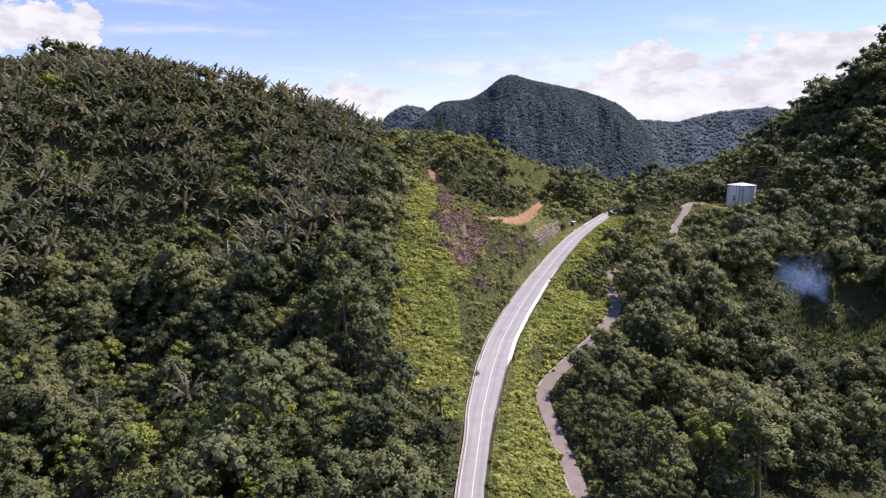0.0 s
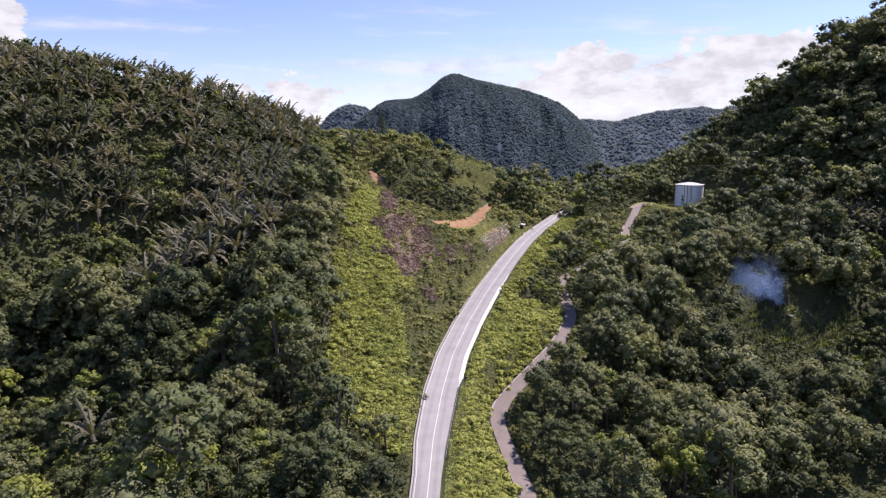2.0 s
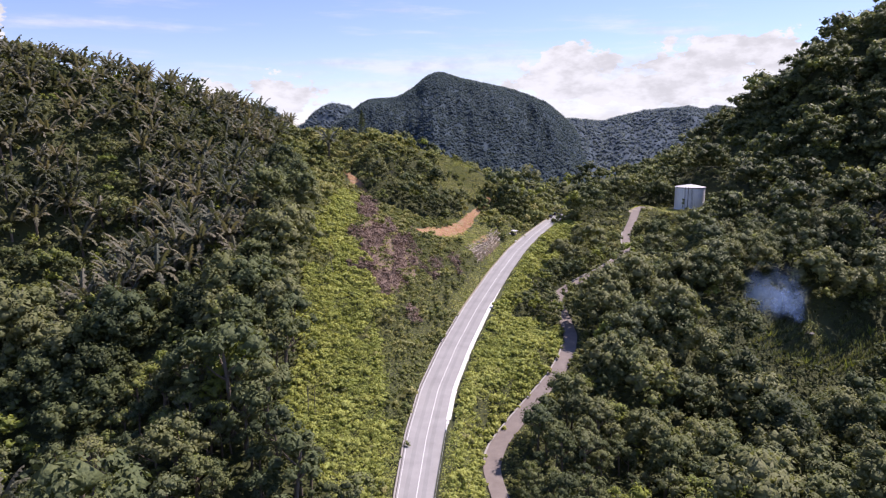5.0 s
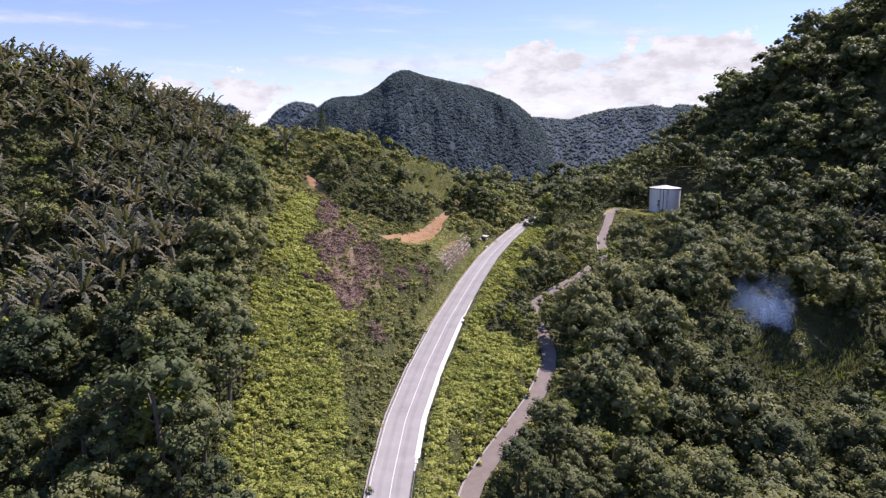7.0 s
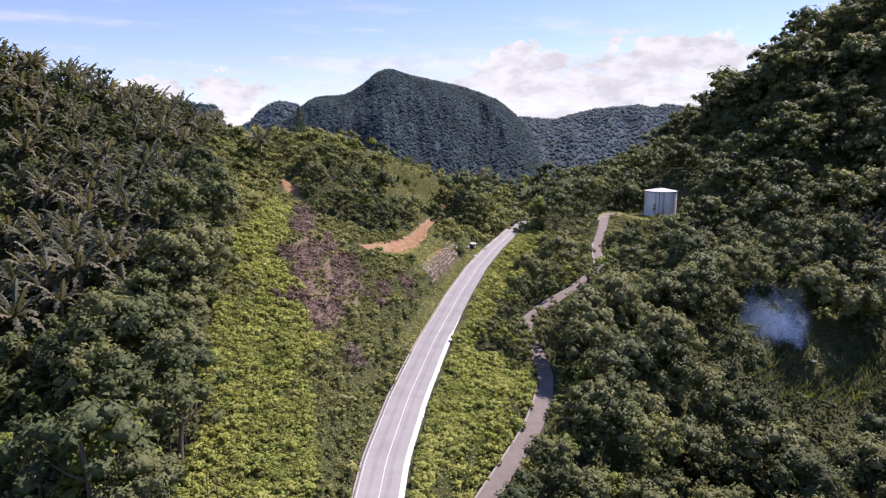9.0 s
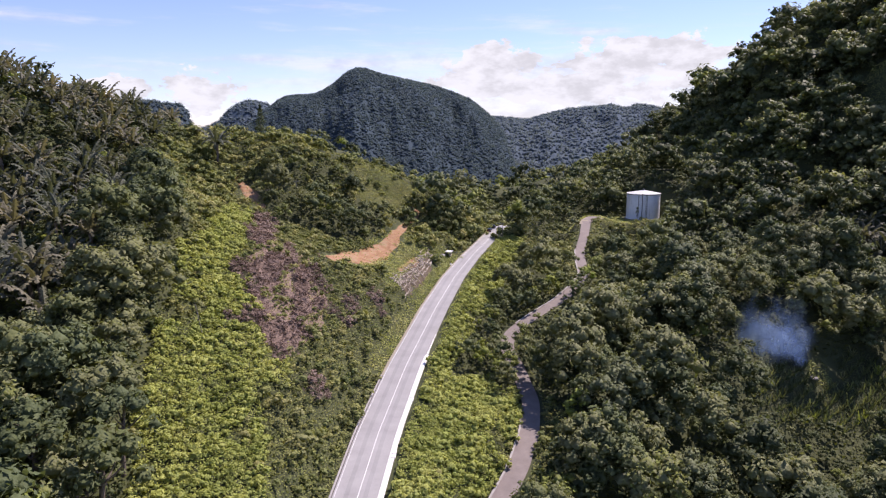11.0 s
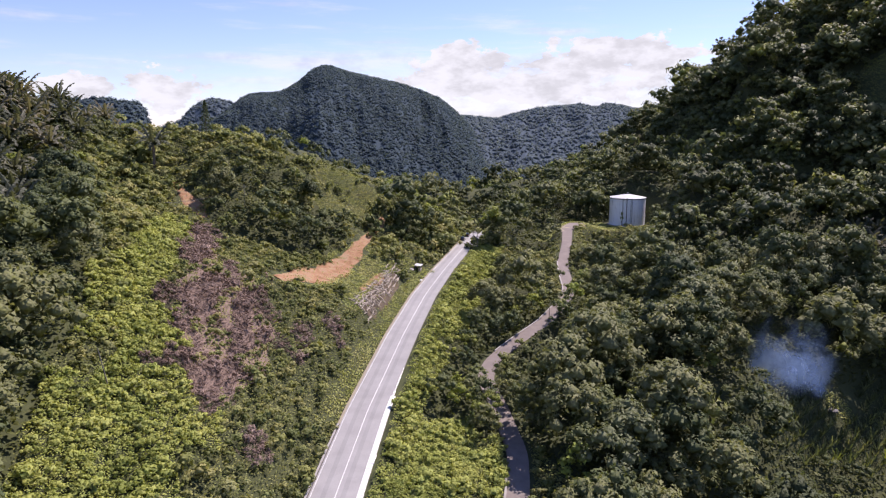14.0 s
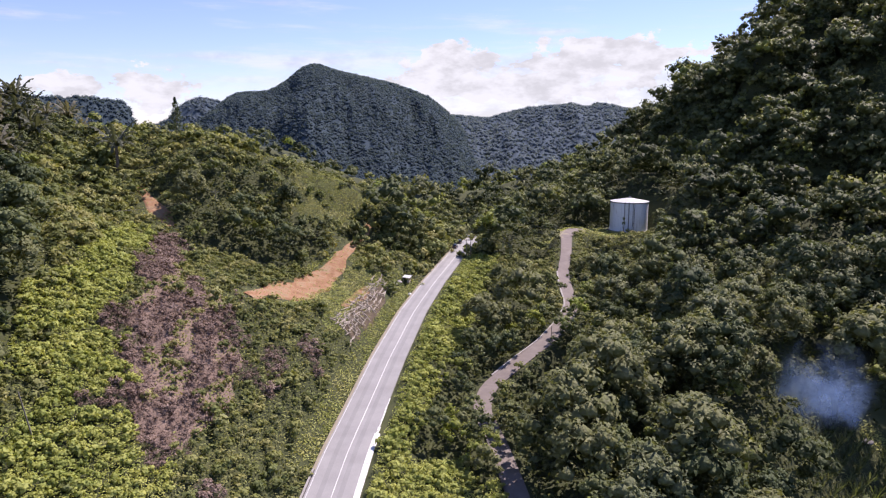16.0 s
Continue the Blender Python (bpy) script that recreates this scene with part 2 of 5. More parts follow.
# ---------- the lie of the land ----------
def value_noise(x, y, seed=0):
    """Smooth noise in 0..1 with cells of 1."""
    xi, yi = np.floor(x).astype(np.int64), np.floor(y).astype(np.int64)
    fx, fy = x - xi, y - yi
    fx, fy = fx * fx * (3 - 2 * fx), fy * fy * (3 - 2 * fy)

    def h(a, b):
        n = (a * 374761393 + b * 668265263 + seed * 974711) & 0x7FFFFFFF
        n = ((n ^ (n >> 13)) * 1274126177) & 0x7FFFFFFF
        return ((n ^ (n >> 16)) & 0xFFFF) / 65535.0
    return (h(xi, yi) * (1 - fx) + h(xi + 1, yi) * fx) * (1 - fy) + (h(xi, yi + 1) * (1 - fx) + h(xi + 1, yi + 1) * fx) * fy


def smooth(v, a, b):
    u = np.clip((v - a) / (b - a), 0, 1)
    return u * u * (3 - 2 * u)


# hills: centre x, y, height, half-lengths of the two axes, turn of the first axis in degrees
HILLS = [
    (-143, 372, 62.0, 102, 68, 147.5),
    (-81, 421, 33.0, 212, 29, 61.6),
    (4, 406, 29.3, 38, 23, 147.1),
    (149, 277, 20.8, 16, 73, 119.5),
    (377, 541, 136.7, 185, 116, 78.8),
    (247, 405, 42.8, 81, 182, 100.3),
    (-86, 631, 34.5, 257, 22, 6.6),
    (-105, 12, -30.4, 77, 27, 15.1),
    (-73, 228, 17.6, 61, 30, 43.2),
    (414, 295, 146.5, 96, 321, 168.6),
    (-110, 208, -53.6, 41, 192, 0.5),
    (174, 388, -13.0, 34, 26, 60.0),
    (206, 312, -9.0, 22, 18, 0.0),
    (58, 405, 19.0, 26, 14, 0.0),
]


def hills(x, y):
    z = 6.41 -0.2457 * x + 0.0578 * y
    for cx, cy, h, a, b, turn in HILLS:
        c, s = math.cos(radians(turn)), math.sin(radians(turn))
        u, v = (c * (x - cx) + s * (y - cy)) / a, (c * (y - cy) - s * (x - cx)) / b
        z = z + h * np.exp(-0.5 * (u * u + v * v))
    z = z + 3.0 * (value_noise(x / 34, y / 34, 3) - 0.5) + 1.2 * (value_noise(x / 11, y / 11, 4) - 0.5)
    crag = smooth(z, 48, 85) * smooth(x, 195, 240)
    z = z + crag * (36 * (value_noise(x / 46 + 0.2, y / 46, 6) - 0.5) + 26 * (np.abs(value_noise(x / 27, y / 27, 16) - 0.5) * 2 - 0.55) - 9)
    far = smooth(np.hypot(x - 80, y - 330), 420, 1000)
    return z * (1 - far) + far * (-4.0 + 24 * value_noise(x / 260, y / 260, 9))


def resample(rows, step):
    """A smooth line through rows of (x, y, z, half width), a point every step metres."""
    p = np.array(rows, float)
    d = np.concatenate([[0], np.cumsum(np.hypot(*np.diff(p[:, :2], axis=0).T))])
    s = np.arange(0, d[-1], step)
    q = np.stack([np.interp(s, d, p[:, i]) for i in range(p.shape[1])], 1)
    n = max(3, int(9 / step) | 1)
    pad = np.concatenate([np.repeat(q[:1], n, 0) - (q[1] - q[0]) * np.arange(n, 0, -1)[:, None], q, np.repeat(q[-1:], n, 0) + (q[-1] - q[-2]) * np.arange(1, n + 1)[:, None]])
    ker = np.hanning(n + 2)[1:-1]
    ker /= ker.sum()
    return np.stack([np.convolve(pad[:, i], ker, "same")[n:-n] for i in range(q.shape[1])], 1)


ROAD = resample([(-6, -70, -4, 2.8), (-3, -10, 0, 2.8), (0, 40, 4, 2.8), (2.5, 90, 9.5, 2.8), (6.0, 132, 15, 2.8), (8.6, 152, 17.6, 2.9), (10.2, 165, 19, 3.7), (14.3, 188, 21.7, 4.3), (19.4, 212, 23.4, 4.4),
                 (27.3, 237.4, 26.2, 4.5), (38.0, 265.5, 30.5, 4.4), (53.2, 299.6, 36.3, 4.2), (65.2, 324.5, 40.2, 3.9), (77.0, 346, 43.0, 3.6), (95.5, 380, 45.4, 3.4),
                 (108.5, 406, 45.0, 3.4), (124, 440, 41, 3.3), (136, 490, 33, 3.3), (150, 560, 24, 3.3)], 1.5)
LANE = resample([(33, -70, -6, 2.15), (35, 20, -3, 2.15), (34, 90, 1.5, 2.15), (33, 128, 6, 2.15), (31.6, 150, 8.6, 2.15), (30.6, 166, 10.4, 2.03), (29.6, 179, 12.2, 1.92), (29.3, 187, 13.6, 2.03), (32.5, 195, 15, 2.15), (39.2, 204, 17, 2.15), (47, 213.5, 19.4, 2.15),
                 (54.8, 223.5, 21.5, 2.15), (62, 236, 23.6, 2.15), (66.5, 248, 25.2, 2.15), (69.2, 266, 27.0, 2.03), (70.4, 281, 28.6, 2.03), (75.0, 289, 30.3, 2.03), (86, 296.5, 33, 2.15), (96.5, 303, 35.4, 2.15),
                 (107, 313, 37.8, 2.15), (114, 323, 39.2, 1.9), (119, 338, 41.5, 1.85), (124.5, 351, 43, 1.85), (133, 366, 46, 1.9), (143.5, 387, 49.4, 2.1), (152, 396, 50, 3.0)], 1.5)


def nearest(line, x, y):
    """Distance from a line (plus: to its right), its height and its half width there."""
    shape = np.shape(x)
    x, y = np.ravel(x), np.ravel(y)
    d, z, w = np.where(x < np.interp(y, line[:, 1], line[:, 0]), -1e3, 1e3), np.zeros(x.size), np.ones(x.size)
    lo, hi = line[:, :2].min(0) - 40, line[:, :2].max(0) + 40
    todo = np.nonzero((x > lo[0]) & (x < hi[0]) & (y > lo[1]) & (y < hi[1]))[0]
    way = np.gradient(line[:, :2], axis=0)
    for part_ in np.array_split(todo, max(1, todo.size // 20000)):
        dx, dy = x[part_, None] - line[None, :, 0], y[part_, None] - line[None, :, 1]
        i = (dx * dx + dy * dy).argmin(1)
        r = np.arange(part_.size)
        side = np.sign(way[i, 1] * dx[r, i] - way[i, 0] * dy[r, i])
        d[part_], z[part_], w[part_] = side * np.hypot(dx[r, i], dy[r, i]), line[i, 2], line[i, 3]
    return d.reshape(shape), z.reshape(shape), w.reshape(shape)


TRACK = resample([(21, 310, 0, 1.6), (26, 316, 0, 3.8), (33, 325, 0, 5.4), (39.5, 335, 0, 4.6), (46, 347, 0, 2.8), (52, 360, 0, 1.6), (57, 369, 0, 1.3), (64, 384, 0, 1.0)], 1.5)
TANK = (180.5, 402.0, 47.6)


def ground(x, y):
    """Height of the bare ground, benched for the roads and the tank."""
    x, y = np.asarray(x, float), np.asarray(y, float)
    z = hills(x, y)
    flat = smooth(np.hypot(x - 172, y - 402), 30, 17)
    z = z * (1 - flat) + flat * TANK[2]
    for line, reach in ((LANE, 7.0), (ROAD, 9.0)):
        d, h, w = nearest(line, x, y)
        k = smooth(np.abs(d), w + reach, w + 1.6)
        z = z * (1 - k) + k * (h - 0.30)
    return z


def mesh_of(name, verts, quads=None, tris=None, tint=None, smooth_faces=False, normals=None):
    """A mesh out of arrays of corners and faces."""
    me = bpy.data.meshes.new(name)
    verts = np.asarray(verts, np.float32)
    blocks = [np.asarray(b, np.int32) for b in (quads, tris) if b is not None and len(b)]
    loops = np.concatenate([b.ravel() for b in blocks])
    sizes = np.concatenate([np.full(len(b), b.shape[1], np.int32) for b in blocks])
    me.vertices.add(len(verts))
    me.vertices.foreach_set("co", verts.ravel())
    me.loops.add(len(loops))
    me.loops.foreach_set("vertex_index", loops)
    me.polygons.add(len(sizes))
    starts = np.concatenate([[0], np.cumsum(sizes)[:-1]]).astype(np.int32)
    me.polygons.foreach_set("loop_start", starts)
    me.update(calc_edges=True)
    me.polygons.foreach_set("use_smooth", np.full(len(sizes), smooth_faces))
    if normals is not None:
        me.polygons.foreach_set("use_smooth", np.ones(len(sizes), bool))
        me.attributes.new("custom_normal", "FLOAT_VECTOR", "POINT").data.foreach_set("vector", np.asarray(normals, np.float32).ravel())
    if tint is not None:
        at = me.attributes.new("tint", "FLOAT", "POINT")
        at.data.foreach_set("value", np.asarray(tint, np.float32))
    return me


def put(name, me, mat, parent=None):
    ob = new(name, me)
    if not me.materials:
        me.materials.append(mat)
    if parent is not None:
        ob.parent = parent
    return ob


def part(name, bm, mat, parent, label=""):
    me = bpy.data.meshes.new(name)
    bm.to_mesh(me)
    bm.free()
    ob = put(name, me, mat, parent)
    return tagged(ob, label) if label else ob


def grid_faces(rows, cols):
    i = (np.arange(rows - 1)[:, None] * cols + np.arange(cols - 1)[None, :]).ravel()
    return np.stack([i, i + 1, i + cols + 1, i + cols], 1)


def graded(lo, hi, step, far_lo, far_hi):
    """Even steps from lo to hi and ever longer ones out to the far ends."""
    out = list(np.arange(lo, hi, step))
    s, v = step, out[-1]
    while v < far_hi:
        s *= 1.13
        v += s
        out.append(v)
    s, v = step, lo
    while v > far_lo:
        s *= 1.13
        v -= s
        out.insert(0, v)
    return np.array(out)


gx, gy = np.meshgrid(graded(-60, 190, 2.5, -4600, 4600), graded(110, 430, 2.5, -4600, 4800))
land = put("ground", mesh_of("ground", np.stack([gx.ravel(), gy.ravel(), ground(gx, gy).ravel()], 1), grid_faces(*gx.shape), smooth_faces=True), M_GROUND)
tagged(land, "dark forest floor over steep tropical hills", "ground", kind="structure")


# ---------- roads ----------
def ribbon(line, left, right, lift, thick=0.0, a=0, b=None):
    """A strip along a line between two offsets, as functions or numbers of the half width; thick adds its sides."""
    q = line[a:b]
    way = np.gradient(q[:, :2], axis=0)
    way /= np.hypot(*way.T)[:, None]
    nor = np.stack([way[:, 1], -way[:, 0]], 1)
    lo = left(q[:, 3]) if callable(left) else np.full(len(q), left)
    hi = right(q[:, 3]) if callable(right) else np.full(len(q), right)
    rails = []
    for off, dz in ((lo, -thick), (lo, 0), (hi, 0), (hi, -thick)) if thick else ((lo, 0), (hi, 0)):
        rails.append(np.column_stack([q[:, :2] + nor * off[:, None], q[:, 2] + lift + dz]))
    v = np.stack(rails, 1)
    return v.reshape(-1, 3), grid_faces(len(q), v.shape[1])


def row_near(line, y):
    return int(np.abs(line[:, 1] - y).argmin())


road = put("road", mesh_of("road", *ribbon(ROAD, lambda w: -w, lambda w: w, 0.0, 0.35)), M_ROAD)
tagged(road, "sun-bleached two-lane asphalt road curving uphill through the valley", "road", kind="structure")
line_mesh = ribbon(ROAD, lambda w: 0 * w + 0.25, lambda w: 0 * w + 0.4, 0.012)
put("centre_line", mesh_of("centre_line", *line_mesh), M_PAINT, road)
put("edge_line", mesh_of("edge_line", *ribbon(ROAD, lambda w: 0.3 - w, lambda w: 0.4 - w, 0.012)), M_PAINT, road)
for side in (-1.9, 1.7):
    put("wheel_track", mesh_of("wheel_track", *ribbon(ROAD, lambda w: 0 * w + side - 0.45, lambda w: 0 * w + side + 0.45, 0.006)), M_TRACK, road)
put("shoulder", mesh_of("shoulder", *ribbon(ROAD, lambda w: -w - 0.6, lambda w: -w + 0.02, -0.02, 0.5)), M_VERGE, road)
lane = put("lane", mesh_of("lane", *ribbon(LANE, lambda w: -w, lambda w: w, 0.0, 0.3)), M_LANE)
tagged(lane, "narrow brownish asphalt lane winding below the road", "lane", kind="structure")


# ---------- plants ----------
rng = np.random.default_rng(11)
ICO = np.array([(0, 0, 1)] + [(math.cos(a) * 0.894, math.sin(a) * 0.894, 0.447) for a in np.arange(5) * 2 * math.pi / 5]
               + [(math.cos(a) * 0.894, math.sin(a) * 0.894, -0.447) for a in (np.arange(5) + 0.5) * 2 * math.pi / 5] + [(0, 0, -1)])
OCT = np.array([(0, 0, 1), (1, 0, 0), (0, 1, 0), (-1, 0, 0), (0, -1, 0), (0, 0, -1)], float)
OCT_F = np.array([(0, 1, 2), (0, 2, 3), (0, 3, 4), (0, 4, 1), (5, 2, 1), (5, 3, 2), (5, 4, 3), (5, 1, 4)])
ICO_F = np.array([(0, 1 + i, 1 + (i + 1) % 5) for i in range(5)] + [(1 + i, 6 + i, 1 + (i + 1) % 5) for i in range(5)]
                 + [(1 + (i + 1) % 5, 6 + i, 6 + (i + 1) % 5) for i in range(5)] + [(11, 6 + (i + 1) % 5, 6 + i) for i in range(5)])


def unit(v):
    return v / np.linalg.norm(v, axis=-1, keepdims=True)


def leaves(r, place, out, size, narrow=0.55, droop=0.25, corners=4, spread=0.6):
    """Leaf sprays at places, facing outwards: folded with four corners, or plain with three."""
    n = len(place)
    nor = unit(out + r.normal(size=(n, 3)) * spread)
    t = unit(np.cross(nor, r.normal(size=(n, 3))))
    b = np.cross(nor, t)
    s = (size * r.uniform(0.65, 1.25, n))[:, None]
    if corners == 3:
        v = np.stack([place - t * s * 0.45 + b * s * narrow * 0.5, place - t * s * 0.45 - b * s * narrow * 0.5, place + t * s * 0.7 - nor * s * droop], 1)
        return v.reshape(-1, 3), np.arange(3 * n).reshape(n, 3)
    v = np.stack([place - t * s * 0.5, place + b * s * narrow * 0.5 - nor * s * droop * 0.3, place + t * s * 0.55 - nor * s * droop, place - b * s * narrow * 0.5 - nor * s * droop * 0.3], 1)
    return v.reshape(-1, 3), np.arange(4 * n).reshape(n, 4)[:, ::-1]


def crown_shape(seed, radius, depth, lobes, per_lobe, leaf, corners=4, narrow=0.6, core_v=ICO, core_f=ICO_F, lift=0.25):
    """A broadleaf crown: a dome of uneven lobes, each a dark core with leaf sprays over it. Corners with their normals, leaf faces, core faces."""
    r = np.random.default_rng(seed)
    vs, ns, qs, ts, n = [], [], [], [], 0
    for i in range(lobes):
        if i == 0:
            c, lr = np.array([0, 0, 0.22 * depth]), radius * (0.5 if lobes > 2 else 0.85)
        else:
            a, d = i * 2.4 + r.uniform(-0.5, 0.5), radius * math.sqrt(r.uniform(0.08, 0.8))
            c = np.array([math.cos(a) * d, math.sin(a) * d, depth * (0.4 - 0.75 * (d / radius) ** 2 + r.uniform(-0.2, 0.12))])
            lr = radius * r.uniform(0.24, 0.4)
        core = core_v * (r.uniform(0.6, 0.84, (len(core_v), 1))) * lr * np.array([1, 1, 0.8]) + c
        vs.append(core)
        ns.append(unit(core - c))
        ts.append(core_f + n)
        n += len(core_v)
        way = unit(r.normal(size=(per_lobe, 3)) + (0, 0, 0.75))
        keep = c + way * lr * r.uniform(0.8, 1.1, (per_lobe, 1)) * np.array([1, 1, 0.85])
        v, q = leaves(r, keep, way + (0, 0, 0.35), leaf, narrow, corners=corners, spread=0.34)
        vs.append(v)
        ns.append(np.repeat(unit(way + 0.35 * unit(keep + (0, 0, 0.4 * depth)) + (0, 0, lift) + 0.22 * r.normal(size=(per_lobe, 3))), corners, 0))
        (qs if corners == 4 else ts).append(q + n)
        n += len(v)
    return np.concatenate([np.concatenate(vs), np.concatenate(ns)], 1), np.concatenate(qs) if qs else np.zeros((0, 4), int), np.concatenate(ts)


def tube(points, radii, sides=6):
    """A tapered tube along points."""
    p = np.array(points, float)
    way = unit(np.gradient(p, axis=0))
    side = unit(np.cross(way, (0.31, 0.95, 0.07)))
    up = np.cross(side, way)
    a = np.arange(sides) * 2 * math.pi / sides
    v = p[:, None] + np.array(radii)[:, None, None] * (np.cos(a)[None, :, None] * side[:, None] + np.sin(a)[None, :, None] * up[:, None])
    q = []
    for i in range(len(p) - 1):
        for j in range(sides):
            k = (j + 1) % sides
            q.append((i * sides + j, i * sides + k, (i + 1) * sides + k, (i + 1) * sides + j))
    return v.reshape(-1, 3), np.array(q)


def join(pieces):
    vs, qs, n = [], [], 0
    for v, q in pieces:
        vs.append(v)
        qs.append(q + n)
        n += len(v)
    return np.concatenate(vs), np.concatenate(qs)


def trunk_shape(seed, height, thick):
    """A tapered trunk with four limbs."""
    r = np.random.default_rng(seed)
    bend = r.uniform(-0.5, 0.5, 2)
    trunk = [(bend[0] * u * u, bend[1] * u * u, height * u) for u in (0, 0.3, 0.6, 0.85, 1.0)]
    out = [tube(trunk, [thick * 1.5, thick, thick * 0.85, thick * 0.65, thick * 0.3])]
    for i in range(4):
        a, u = i * 1.7 + r.uniform(0, 0.6), r.uniform(0.55, 0.8)
        o = np.array((bend[0] * u * u, bend[1] * u * u, height * u))
        way = np.array((math.cos(a), math.sin(a), 0.75))
        out.append(tube([o, o + way * height * 0.13, o + way * height * 0.25 + (0, 0, 0.3)], [thick * 0.5, thick * 0.35, thick * 0.12], 5))
    return join(out)


def frond_shape(seed, length, rise, fall, cuts, broad=0.12):
    """One arching palm frond along +x from the origin: a ridged blade cut into leaflets along both edges."""
    r = np.random.default_rng(seed)
    u = np.linspace(0, 1, 2 * cuts + 1)
    x, z = length * u * (1 - 0.2 * u), length * (rise * u - fall * u * u)
    half = length * broad * np.sin(np.pi * np.clip(0.1 + 0.88 * u, 0, 1)) ** 0.6
    half = half * np.where(np.arange(len(u)) % 2, 1.15, 0.38) * r.uniform(0.85, 1.15, len(u))
    half[-1] = 0.02
    sweep = 0.35 * half
    v = np.stack([np.stack([x + sweep, half, z - 0.55 * half], 1), np.stack([x, 0 * x, z + 0.02], 1), np.stack([x + sweep, -half, z - 0.55 * half], 1)], 1)
    return v.reshape(-1, 3), grid_faces(len(u), 3)


def turned(v, rx=0.0, ry=0.0, rz=0.0, at=(0, 0, 0)):
    return v @ np.array(Euler((rx, ry, rz)).to_matrix()).T + np.array(at)


def palm_fronds(seed, count, length, pairs):
    """The fronds of one palm as separate shapes."""
    r = np.random.default_rng(seed)
    out = []
    for i in range(count):
        u = i / count
        v, q = frond_shape(seed * 31 + i, length * r.uniform(0.85, 1.1), 1.75 - 1.2 * u + r.uniform(-0.12, 0.12), 0.82 + 0.2 * u, pairs)
        out.append((turned(v, rz=i * 2.399 + r.uniform(-0.2, 0.2)), q))
    return out


def scatter(x0, x1, y0, y1, step, jitter=0.42):
    x, y = np.meshgrid(np.arange(x0, x1, step), np.arange(y0, y1, step))
    x = x + np.where(np.arange(x.shape[0])[:, None] % 2, step / 2, 0)
    return (x + rng.uniform(-jitter, jitter, x.shape) * step).ravel(), (y + rng.uniform(-jitter, jitter, y.shape) * step).ravel()


def within_patch(x, y, cx, cy, rx, ry, turn=0.0, rough=0.35):
    """An uneven oval patch."""
    c, s = math.cos(radians(turn)), math.sin(radians(turn))
    u, v = (c * (x - cx) + s * (y - cy)) / rx, (c * (y - cy) - s * (x - cx)) / ry
    return np.hypot(u, v) + rough * (value_noise(x / 5.0, y / 5.0, 21) - 0.5) * 2 < 1


NONE, TREE, PALM, COVER, SCRUB, DRY, GRASS, CROP, SAPLING, BARE = range(10)


